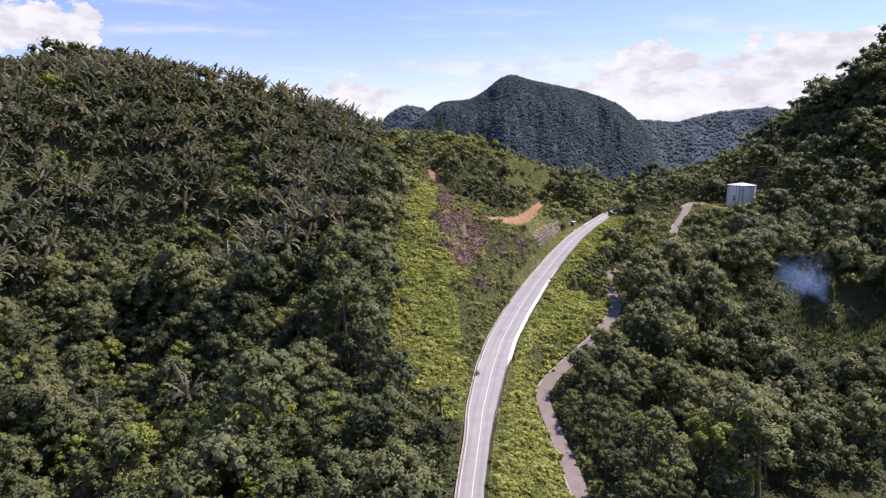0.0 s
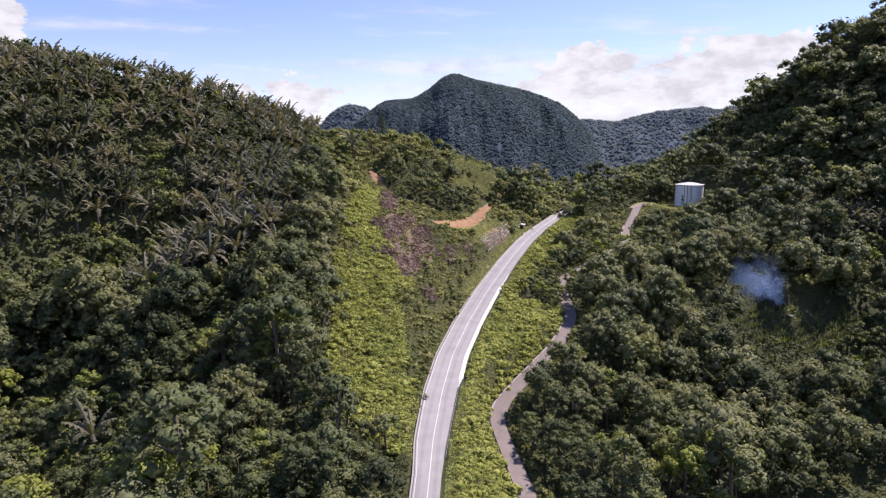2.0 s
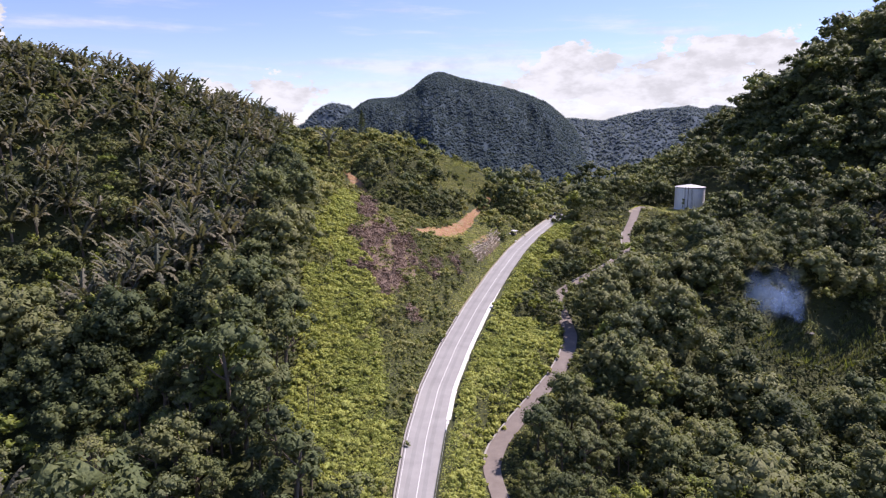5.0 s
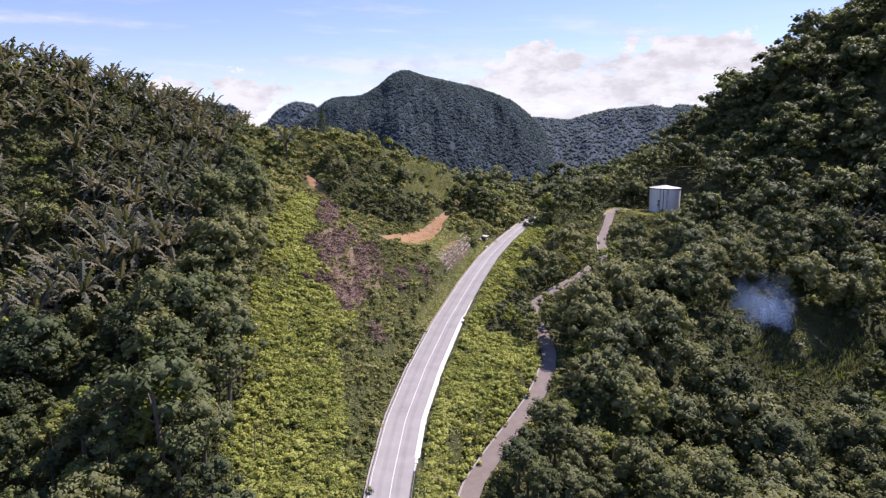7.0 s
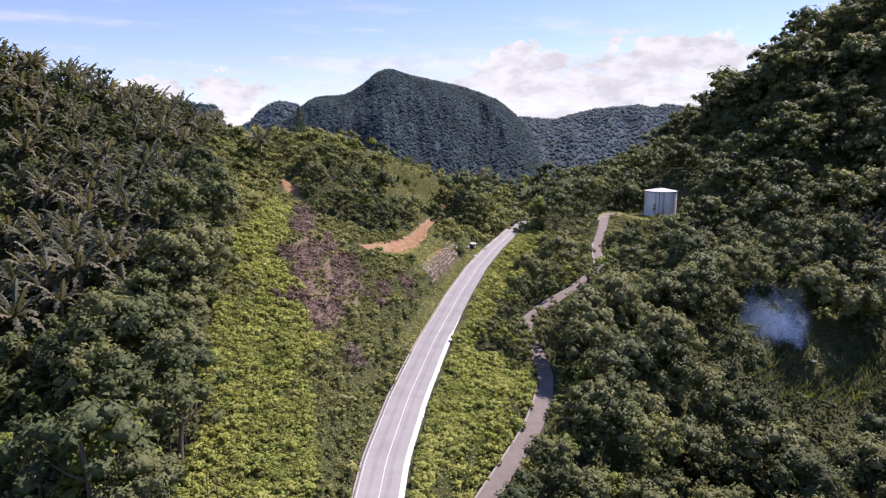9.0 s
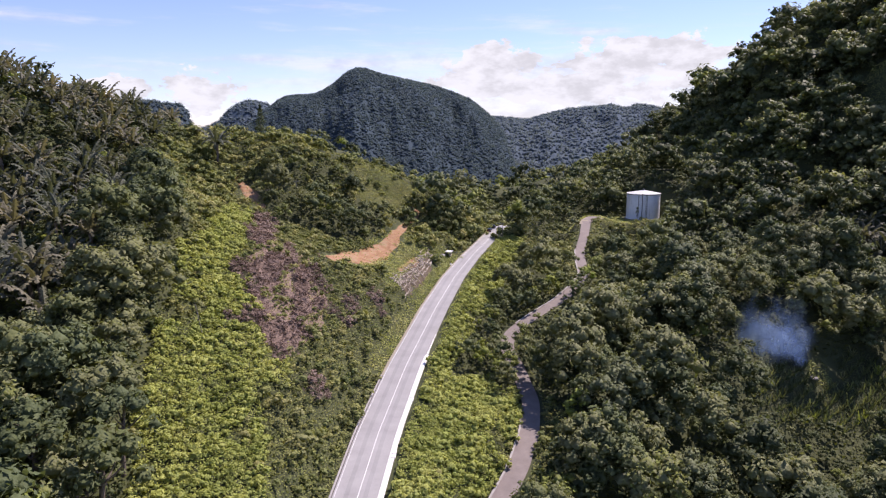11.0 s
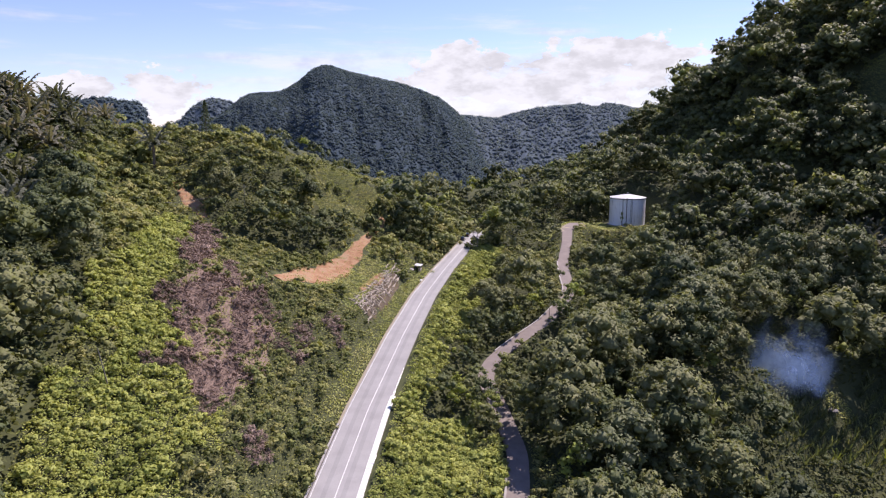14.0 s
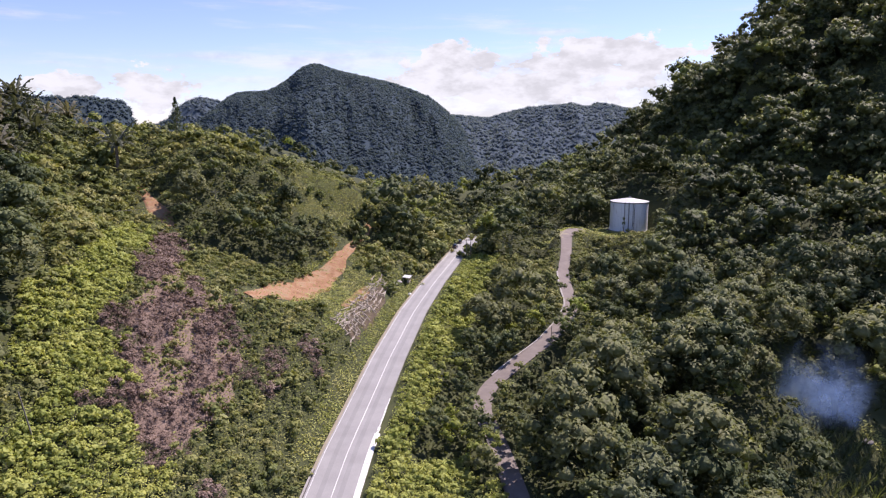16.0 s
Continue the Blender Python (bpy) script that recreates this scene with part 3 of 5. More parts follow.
def zones(x, y):
    """What grows at each place."""
    dr, _, wr = nearest(ROAD, x, y)
    dl, _, wl = nearest(LANE, x, y)
    wob = 5 * (value_noise(x / 9, y / 9, 31) - 0.5)
    z = np.full(x.shape, TREE)
    h = hills(x, y)
    left = (dr < 0) & (x < 110) | (x < -5)
    # west of the road
    hill_palms = left & (x < -34) & (h + 30 * (value_noise(x / 40, y / 40, 41) - 0.5) > 41)
    z[hill_palms & (value_noise(x / 16, y / 16, 42) > 0.28)] = PALM
    z[(z == PALM) & (value_noise(x * 3.7, y * 3.7, 43) > 0.68)] = TREE
    edge = np.interp(y, [148, 157, 165, 178, 195, 215, 235, 255, 285, 300, 320, 345, 385], [13, 5, -5, -14, -19, -18, -21, -18, -18, -18, -24, -32, -34]) + wob
    strip = left & (x > edge) & (y > 155) & (y < 345)
    z[strip] = SCRUB
    z[strip & (x < np.interp(y, [170, 205, 240, 265, 345], [9, 6, 2, -2, -3]) + wob)] = COVER
    z[strip & (z == COVER) & (value_noise(x / 6.5, y / 6.5, 71) > 0.74)] = SCRUB
    z[strip & (y > 296) & (x < np.interp(y, [296, 345], [-15, -10]) + wob)] = SAPLING
    z[strip & (y > 240) & within_patch(x, y, -2, 262, 8, 30, 8)] = COVER
    dry = (within_patch(x, y, 9, 285, 11, 22, -10, 0.6) | within_patch(x, y, 1, 322, 5, 19, 0, 0.5) | within_patch(x, y, 5, 258, 3.5, 7) | within_patch(x, y, 25, 283, 3, 8, -10, 0.6) | within_patch(x, y, 15, 246, 2.5, 4, 0, 0.6) | within_patch(x, y, 34, 291, 2.2, 4, 0, 0.6)) & (value_noise(x / 2.2 + y / 9, y / 6.0, 73) < 0.7)
    z[left & dry] = DRY
    z[left & within_patch(x, y, 7.5, 281, 1.3, 13, -12, 0.7)] = SCRUB
    z[left & (y >= 345) & (y < 470) & (x > edge - 4) & (x < 75)] = SAPLING
    z[left & (x > 58) & (y > 352)] = SAPLING
    z[left & (x > 66) & (y > 362) & (value_noise(x / 6, y / 6, 57) > 0.35)] = TREE
    for patch in ((9, 376, 9, 9, 0), (17, 352, 13, 12, 20), (36, 357, 20, 8, 47), (-40, 408, 16, 9, 0), (22, 376, 8, 5, 0)):
        z[left & within_patch(x, y, *patch)] = TREE
    z[left & (within_patch(x, y, 47, 385, 9, 17, -10) | within_patch(x, y, 60, 392, 9, 5))] = GRASS
    z[left & within_patch(x, y, -5, 360, 3, 8, 25)] = BARE
    z[within_patch(x, y, 46, 338, 9, 24, -25, 0.25)] = GRASS
    z[within_patch(x, y, 50, 326, 5, 25, -26, 0.2) & (dr < -5)] = GRASS
    z[left & within_patch(x, y, 33, 322, 15, 6, 55, 0.2)] = GRASS
    z[within_patch(x, y, 52.5, 324, 3.2, 19, -24, 0.25) & (dr < -6)] = BARE
    dt = nearest(TRACK, x, y)[0]
    z[left & (np.abs(dt) < np.interp(y, [300, 312, 345, 375, 400], [0.8, 3.4, 3.0, 1.5, 1.1]) * (0.35 + 1.3 * value_noise(x / 1.9, y / 1.9, 58))) & (y > 305) & (y < 386)] = BARE
    z[left & (dr > -wr - 5) & (y > 262) & (y < 345)] = GRASS
    # between road and lane
    mid = (dr > 0) & (dl < 0) & (dr < 45) & (y < 372)
    z[mid] = COVER
    z[mid & (y > 264) & (dr > wr + 8 + wob)] = TREE
    z[mid & (y > 254) & (y < 274) & (dl > -7) & (dl < -wl - 1.0)] = TREE
    z[mid & (y > 320) & (dr > wr + 3)] = SCRUB
    z[mid & (y > 290) & (y < 350) & (dr > wr + 9) & (value_noise(x / 7, y / 7, 52) > 0.5)] = TREE
    z[mid & (y > 300) & (dr > wr + 3) & (dr < wr + 12)] = COVER
    z[mid & (y > 200) & (y < 262) & (value_noise(x / 6, y / 6, 51) > 0.83)] = SCRUB
    # east of the lane
    east = (dr > 0) & (dl > 0)
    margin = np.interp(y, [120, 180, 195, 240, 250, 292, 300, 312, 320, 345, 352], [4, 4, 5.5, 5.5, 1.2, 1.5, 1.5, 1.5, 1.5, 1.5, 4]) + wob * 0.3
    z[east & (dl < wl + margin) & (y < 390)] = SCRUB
    z[within_patch(x, y, 102, 303, 5, 4, 40, 0.2) & (dl > wl + 0.8)] = TREE
    z[within_patch(x, y, 159, 255, 26, 9, 14, 0.25)] = CROP
    z[within_patch(x, y, 164, 262, 7, 4, 10, 0.25)] = BARE
    z[within_patch(x, y, 160, 260, 4, 3)] = GRASS
    z[east & within_patch(x, y, 164, 382, 24, 15, 30)] = SCRUB
    z[east & within_patch(x, y, 148, 373, 22, 10, 62)] = SCRUB
    z[within_patch(x, y, 158, 399, 15, 13)] = GRASS
    z[within_patch(x, y, 140, 392, 9, 7)] = GRASS
    z[np.hypot(x - TANK[0], y - TANK[1]) < 10.5] = NONE
    z[east & within_patch(x, y, 285, 372, 20, 12, 40)] = GRASS
    z[(dr > -wr - 0.7) & (dr < wr + 1.0)] = NONE
    z[(dr > 0) & (dr < wr + 1.9) & (y > 190) & (y < 280)] = NONE
    z[within_patch(x, y, 68, 347, 5, 5)] = GRASS
    z[np.abs(dl) < wl + 0.7] = NONE
    return z


EYE_MID = np.array([12.0, 80.0, 90.0])
tx, ty = scatter(-330, 480, 112, 640, 4.75, 0.55)
keep = (np.arctan2(tx, ty + 40) > radians(-47)) & (np.arctan2(tx, ty - 110) < radians(62)) | (np.hypot(tx, ty) < 60)
keep &= ~((ty > 500) & (tx < -60)) & ~((ty > 545) & (tx < 135))
far_thin = (np.hypot(tx - 12, ty - 80) > 330) & ~((tx > 165) & (ty < 520))
keep &= ~far_thin | (rng.uniform(size=tx.size) < 0.6)
low_east = (tx > 75) & (hills(tx, ty) < 60)
keep &= ~low_east | (rng.uniform(size=tx.size) < 0.78)
tx, ty = tx[keep], ty[keep]
# trees leaning over the lane from both banks
hug = [(64.8, 260), (65.2, 265.5), (65.6, 270), (66.0, 274.5), (71.2, 255), (72.4, 260), (72.6, 265.5), (73.4, 271), (74.5, 276.5), (99.5, 300), (103.5, 304), (107.5, 308), (95, 308.5)]
# steep crags need more trees than a plan spacing gives
cx0, cy0 = scatter(185, 440, 240, 530, 4.4, 0.5)
steep = np.hypot(hills(cx0 + 2, cy0) - hills(cx0 - 2, cy0), hills(cx0, cy0 + 2) - hills(cx0, cy0 - 2)) / 4 > 0.75
tx, ty = np.concatenate([tx, cx0[steep], [p[0] for p in hug]]), np.concatenate([ty, cy0[steep], [p[1] for p in hug]])


def in_view(x, y, up):
    """Whether a plant that high shows over the hills from the air above the valley."""
    z, seen = ground(x, y) + up, np.zeros(x.shape, bool)
    for ex, ey in ((0, 0), (12, 75), (23, 148)):
        clear = np.ones(x.shape, bool)
        for u in np.linspace(0.3, 0.97, 40):
            clear &= hills(ex + u * (x - ex), ey + u * (y - ey)) + 3.0 < 90 + u * (z - 90)
        seen |= clear
    return seen


shown = in_view(tx, ty, 11.0)
shown |= rng.uniform(size=tx.size) < 0.12
shown[-len(hug):] = True
tx, ty = tx[shown], ty[shown]
tz, kinds = ground(tx, ty), zones(tx, ty)
kinds[-len(hug):] = TREE
dist = np.sqrt((tx - 12) ** 2 + (ty - 80) ** 2 + (tz - 90) ** 2)
odd = rng.uniform(size=tx.size)
size = np.clip(rng.lognormal(0.0, 0.34, tx.size), 0.5, 2.0)
size *= np.where((tx > -70) & (tx < 60) & (ty > 335) & (ty < 490), np.where(ty > 385, 0.5, 0.72), 1.0)
size *= np.where((tx >= 60) & (tx < 112) & (ty > 385) & (ty < 520), 0.6, 1.0)
near_palms = (tx < -34) & (hills(tx, ty) > 41)
size *= np.where(near_palms, 0.68, 1.0)
size *= np.where(odd > 0.945, 1.5, 1.0)
size *= 0.66 + 0.72 * value_noise(tx / 16, ty / 16, 55)
size *= np.where((tx > 75) & (ty < 420), 1.2, 1.0)
size = np.where(within_patch(tx, ty, 204, 305, 22, 14, 0, 0.1), np.minimum(size, 0.45), size)
size = np.where(within_patch(tx, ty, TANK[0] + 9, TANK[1] + 4, 20, 18, 0, 0.1), np.minimum(size, 0.6), size)
size = np.where(within_patch(tx, ty, 140, 254, 20, 13, 20, 0.1), np.minimum(size, 0.55), size)
size = np.where(within_patch(tx, ty, 140, 237, 34, 10, 14, 0.1), np.minimum(size, 0.62), size)
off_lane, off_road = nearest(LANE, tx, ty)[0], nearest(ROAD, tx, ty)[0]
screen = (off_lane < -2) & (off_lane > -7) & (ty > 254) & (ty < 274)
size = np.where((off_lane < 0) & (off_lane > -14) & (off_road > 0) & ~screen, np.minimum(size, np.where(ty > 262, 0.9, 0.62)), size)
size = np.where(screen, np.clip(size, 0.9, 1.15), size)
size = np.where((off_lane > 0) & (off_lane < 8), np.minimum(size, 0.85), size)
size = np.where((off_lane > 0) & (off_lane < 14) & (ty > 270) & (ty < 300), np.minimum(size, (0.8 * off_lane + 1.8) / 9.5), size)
size[-len(hug):] = rng.uniform(0.85, 1.1, len(hug))
size = np.where(np.abs(off_road) < 8, np.minimum(size, 0.45), size)
size = np.where((np.abs(off_road) < 11) & (ty > 330), np.minimum(size, 0.6), size)


def stand(name, x, y, z, scale, spin, shapes, pick, mat, label, category, shift=0.0):
    """Many plants of a few shapes in one mesh of stuff."""
    vs, ns, qs, ts, tint, n = [], [], [], [], [], 0
    hue = np.clip(rng.uniform(size=len(x)) + shift, 0, np.where(scale * (pick > 7) > 0.95, 0.72, 1.0))
    for i, (v, q, t) in enumerate(shapes):
        me_ = np.nonzero(pick == i)[0]
        if not len(me_):
            continue
        c, s = np.cos(spin[me_])[:, None], np.sin(spin[me_])[:, None]
        k = scale[me_][:, None]
        w = np.stack([(v[:, 0] * c - v[:, 1] * s) * k + x[me_][:, None], (v[:, 0] * s + v[:, 1] * c) * k + y[me_][:, None], v[:, 2] * k + z[me_][:, None]], 2)
        vs.append(w.reshape(-1, 3))
        if v.shape[1] == 6:
            ns.append(np.stack([v[:, 3] * c - v[:, 4] * s, v[:, 3] * s + v[:, 4] * c, v[:, 5] + 0 * c], 2).reshape(-1, 3))
        off = (n + np.arange(len(me_)) * len(v))[:, None, None]
        qs.append((q[None] + off).reshape(-1, 4))
        if t is not None and len(t):
            ts.append((t[None] + off).reshape(-1, 3))
        tint.append(np.repeat(hue[me_], len(v)))
        n += len(me_) * len(v)
    me = mesh_of(name, np.concatenate(vs), np.concatenate(qs), np.concatenate(ts) if ts else None, np.concatenate(tint), normals=np.concatenate(ns) if ns else None)
    return tagged(put(name, me, mat), label, category, kind="stuff")


def lifted(shape, dz):
    v, q, t = shape
    return v + (0, 0, dz, 0, 0, 0), q, t


# broadleaf trees: those nearest in the valley are single things, the rest a forest
TREE_H = 8.2
protos = []
for i in range(9):
    tree_ob = new("tree")
    tagged(tree_ob, "broadleaf forest tree with a dense dark green crown", "tree", "valley trees")
    hgt = TREE_H * (0.9 + 0.045 * i)
    tv, tq = trunk_shape(100 + i, hgt * 0.8, 0.2)
    put("trunk", mesh_of("trunk", tv, tq, smooth_faces=True), M_BARK, tree_ob)
    r_, d_ = ((3.3, 5.0), (2.6, 6.8), (4.4, 3.9), (3.7, 5.4), (2.9, 4.4), (4.0, 6.0), (2.4, 7.6), (3.3, 3.8), (3.5, 4.6))[i]
    cv, cq, ct = crown_shape(200 + i, r_ * 0.88, d_ * 0.9, 14, 42, 0.42, core_v=OCT, core_f=OCT_F)
    put("crown", mesh_of("crown", cv[:, :3] + (0, 0, hgt * 0.72), cq, ct, normals=cv[:, 3:]), M_LEAF, tree_ob)
    protos.append(tree_ob)
is_tree = kinds == TREE
order = np.nonzero(is_tree & (ty > 140))[0]
order = order[np.argsort(dist[order])]
single = order[:285]
for n_, i in enumerate(single):
    at = pose(tx[i], ty[i], tz[i] - 0.3, rng.uniform(-4, 4), rng.uniform(-4, 4), rng.uniform(0, 360))
    if n_ < len(protos):
        protos[n_].matrix_basis = at @ Matrix.Scale(size[i], 4)
        continue
    ob = copy_thing(protos[n_ % len(protos)], at)
    ob.scale = (size[i],) * 3
is_tree[single] = False
builds = ((3.3, 5.0, 10), (2.5, 7.0, 10), (4.5, 3.8, 12), (3.7, 5.6, 10), (2.8, 4.2, 8), (4.0, 6.4, 12), (2.3, 8.2, 10), (3.2, 3.6, 9))
mid_shapes = [lifted(crown_shape(300 + i, r_ * 0.92, d_ * 0.88, n_, 23, (0.45, 0.55, 0.45, 0.58, 0.45, 0.5, 0.62, 0.42)[i], 3, 0.9, OCT, OCT_F), 8.4 - 0.4 * d_) for i, (r_, d_, n_) in enumerate(builds)]
mid_shapes += [lifted(crown_shape(340 + i, 4.9, 7.5, 26, 34, 0.5, 3, 0.9, OCT, OCT_F), 8.6) for i in range(3)]
far_shapes = [lifted(crown_shape(400 + i, r_ * 1.05, d_ * 0.92, n_ - 3, 17, 0.66, 3, 0.85, OCT, OCT_F), 8.4 - 0.42 * d_) for i, (r_, d_, n_) in enumerate(builds)]
sel = np.nonzero(is_tree & (dist < 300))[0]
# hue raised between road and lane: sunlight on those crowns put into colour
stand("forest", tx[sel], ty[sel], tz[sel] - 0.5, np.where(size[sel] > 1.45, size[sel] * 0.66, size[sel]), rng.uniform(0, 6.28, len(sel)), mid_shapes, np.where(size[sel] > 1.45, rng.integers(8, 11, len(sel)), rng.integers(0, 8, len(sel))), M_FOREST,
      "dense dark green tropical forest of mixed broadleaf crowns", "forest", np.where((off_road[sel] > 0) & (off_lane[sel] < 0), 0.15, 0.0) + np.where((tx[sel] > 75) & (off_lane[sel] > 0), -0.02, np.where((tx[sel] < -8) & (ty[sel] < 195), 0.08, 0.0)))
sel2 = np.nonzero(is_tree & (dist >= 300))[0]
# hue lowered on the eastern hill: its shade put into the crown colour
stand("hill_forest", tx[sel2], ty[sel2], tz[sel2] - 0.5, size[sel2], rng.uniform(0, 6.28, len(sel2)), far_shapes, rng.integers(0, 8, len(sel2)), M_FOREST,
      "dark green jungle crowns covering the steep hillsides", "forest", np.where(tx[sel2] > 150, -0.1, 0.0))

# the valley behind goes on as forest
bx, by = scatter(-130, 150, -70, 113, 8.2, 0.5)
off = (np.abs(nearest(ROAD, bx, by)[0]) > 7) & (np.abs(nearest(LANE, bx, by)[0]) > 6)
bx, by = bx[off], by[off]
stand("valley_forest", bx, by, ground(bx, by) - 0.5, np.clip(rng.lognormal(0.35, 0.25, len(bx)), 0.9, 2.0), rng.uniform(0, 6.28, len(bx)), far_shapes, rng.integers(0, 8, len(bx)), M_FOREST,
      "dark green forest on the lower valley slopes", "forest")

# palms: single things on the western hill
palm_at = np.nonzero((kinds == PALM) | ((kinds == TREE) & (tx < -30) & (odd < 0.025)))[0]
palm_at = palm_at[rng.uniform(size=len(palm_at)) < 0.62]
palm_at = palm_at[np.argsort(dist[palm_at])]


def palm_thing(seed, split):
    root = tagged(new("palm_tree"), "feather palm with long arching grey-green fronds", "palm", "palms on the hillside")
    r = np.random.default_rng(seed)
    hgt = r.uniform(4.2, 6.0)
    v, q = tube([(0, 0, 0), (0.1, 0, hgt * 0.5), (0.05, 0.1, hgt)], [0.36, 0.3, 0.34], 7)
    put("trunk", mesh_of("trunk", v, q, smooth_faces=True), M_BARK, root)
    fronds = [(v_ + (0, 0, hgt), q_) for v_, q_ in palm_fronds(seed, 17, 6.0, 6)]
    if split:
        for v_, q_ in fronds:
            put("frond", mesh_of("frond", v_, q_), M_PALM, root)
    else:
        put("crown", mesh_of("crown", *join(fronds)), M_PALM, root)
    return root


split_palms = [palm_thing(500 + i, True) for i in range(2)]
whole_palms = [palm_thing(510 + i, False) for i in range(5)]
used = set()
for n_, i in enumerate(palm_at[:290]):
    src = split_palms[n_ % 2] if n_ < 24 else whole_palms[n_ % 5]
    at = pose(tx[i], ty[i], tz[i] - 0.3, rng.uniform(-7, 7), rng.uniform(-7, 7), rng.uniform(0, 360))
    s = rng.uniform(0.9, 1.35)
    if src.name not in used:
        used.add(src.name)
        src.matrix_basis = at @ Matrix.Scale(s, 4)
    else:
        copy_thing(src, at).scale = (s,) * 3
rest = palm_at[290:]
palm_shapes = [(*(lambda a: (a[0] + (0, 0, 5.0), a[1]))(join(palm_fronds(530 + i, 14, 6.2, 4))), None) for i in range(3)]
if len(rest):
    stand("palm_grove", tx[rest], ty[rest], tz[rest], rng.uniform(0.85, 1.25, len(rest)), rng.uniform(0, 6.28, len(rest)), palm_shapes, rng.integers(0, 3, len(rest)), M_PALM_STUFF,
          "grove of grey-green feather palms along the hilltop", "palm")
# undergrowth between the palms
ux, uy = scatter(-260, -34, 112, 440, 4.3, 0.5)
low_at = np.nonzero((hills(ux, uy) > 24) & (np.arctan2(ux, uy + 40) > radians(-47)))[0]
ux, uy = ux[low_at], uy[low_at]
low_at = np.nonzero(in_view(ux, uy, 3.0))[0]
ux, uy = ux[low_at], uy[low_at]
bush_shapes = [lifted(crown_shape(600 + i, 1.8, 1.9, 4, 17, 0.5, 3, 0.8, OCT, OCT_F), 0.9) for i in range(5)]
stand("undergrowth", ux, uy, ground(ux, uy), rng.uniform(1.0, 1.9, len(ux)), rng.uniform(0, 6.28, len(ux)), bush_shapes, rng.integers(0, 5, len(ux)), M_FOREST,
      "dark shrubs filling the ground between palms", "shrub")

# scrub and saplings
sx, sy = scatter(-60, 260, 120, 520, 2.5)
sk = zones(sx, sy)
row_trees = (sk == TREE) & (sx > 52) & (sx < 112) & (sy > 346) & (rng.uniform(size=sx.size) < 0.4)
sel = np.nonzero(row_trees | (sk == SCRUB) | (sk == SAPLING) & (rng.uniform(size=sx.size) < np.where(sx < -12, 0.8, 0.5)) | ((sk == COVER) & (rng.uniform(size=sx.size) < np.where(sx < 15, 0.16, 0.06))) | ((sk == GRASS) & (sy > 350) & (sx < 90) & (rng.uniform(size=sx.size) < 0.17)))[0]
big = np.where(sk[sel] == TREE, 2.2, 1.0) * np.where(sk[sel] == SAPLING, 1.5, np.where(sk[sel] == COVER, 0.7, 0.9)) * np.clip(rng.lognormal(-0.1, 0.36, len(sel)), 0.5, 1.9)
stand("scrub", sx[sel], sy[sel], ground(sx[sel], sy[sel]), big, rng.uniform(0, 6.28, len(sel)), bush_shapes, rng.integers(0, 5, len(sel)), M_SCRUB,
      "olive-green scrub and young trees on the cut slope", "shrub")


def carpet(name, code, step, leaf, height, mound, mat, label, category, area=(-40, 200, 130, 440), narrow=0.6):
    """Low plants as a deep carpet of leaf sprays over uneven mounds."""
    x, y = scatter(area[0], area[1], area[2], area[3], step, 0.5)
    on = zones(x, y) == code
    x, y = x[on], y[on]

    def hump(x, y):
        return height * (0.62 * value_noise(x / mound, y / mound, 61) ** 1.4 + 0.38 * value_noise(x / (mound * 0.45), y / (mound * 0.45), 62))
    z = hump(x, y)
    p = np.column_stack([x, y, ground(x, y) + z + rng.uniform(0, 0.2 * height, len(x))])
    slope = np.column_stack([(z - hump(x + 0.3, y)) / 0.3, (z - hump(x, y + 0.3)) / 0.3, np.ones(len(x))])
    v, q = leaves(rng, p, unit(slope), leaf, narrow, spread=0.4)
    return tagged(put(name, mesh_of(name, v, q), mat), label, category, kind="stuff")


carpet("creepers", COVER, 0.3, 0.42, 2.2, 3.0, M_COVER, "bright yellow-green creepers and ferns smothering the slope", "creeper", area=(-32, 125, 120, 375))
mx_, my_ = scatter(-40, 130, 120, 375, 1.55, 0.5)
md_, _, mw_ = nearest(ROAD, mx_, my_)
on = np.nonzero((zones(mx_, my_) == COVER) & (np.abs(md_) > mw_ + 2.6))[0]
mound_shapes = [lifted(crown_shape(650 + i, 1.2, 0.8, 5, 20, 0.36, 3, 0.9, OCT, OCT_F), 0.45) for i in range(6)]
stand("creeper_mounds", mx_[on], my_[on], ground(mx_[on], my_[on]) + 0.4, np.clip(rng.lognormal(0, 0.3, len(on)), 0.5, 1.9), rng.uniform(0, 6.28, len(on)), mound_shapes, rng.integers(0, 6, len(on)), M_COVER,
      "rounded yellow-green clumps of creeper on the slope", "creeper")
carpet("dead_brush", DRY, 0.3, 0.75, 1.7, 2.4, M_DRY, "dried purple-brown brush left after clearing", "brush", area=(-10, 40, 240, 352), narrow=0.16)
qx, qy = scatter(-12, 40, 240, 352, 1.35, 0.5)
on = np.nonzero(zones(qx, qy) == DRY)[0]
dry_shapes = [lifted(crown_shape(680 + i, 1.0, 1.0, 3, 24, 0.42, 3, 0.3, OCT * 0.6, OCT_F), 0.5) for i in range(4)]
stand("dead_shrubs", qx[on], qy[on], ground(qx[on], qy[on]) + 0.2, np.clip(rng.lognormal(0, 0.35, len(on)), 0.5, 2.0), rng.uniform(0, 6.28, len(on)), dry_shapes, rng.integers(0, 4, len(on)), M_DRY,
      "withered brown shrubs on the cleared slope", "brush")
for box_ in ((18, 84, 255, 410), (128, 178, 378, 418), (262, 308, 355, 390), (154, 166, 254, 266)):
    carpet("grass", GRASS, 0.38, 0.7, 0.7, 2.0, M_GRASS, "short sunlit grass beside the road and tank", "grass", area=box_, narrow=0.4)
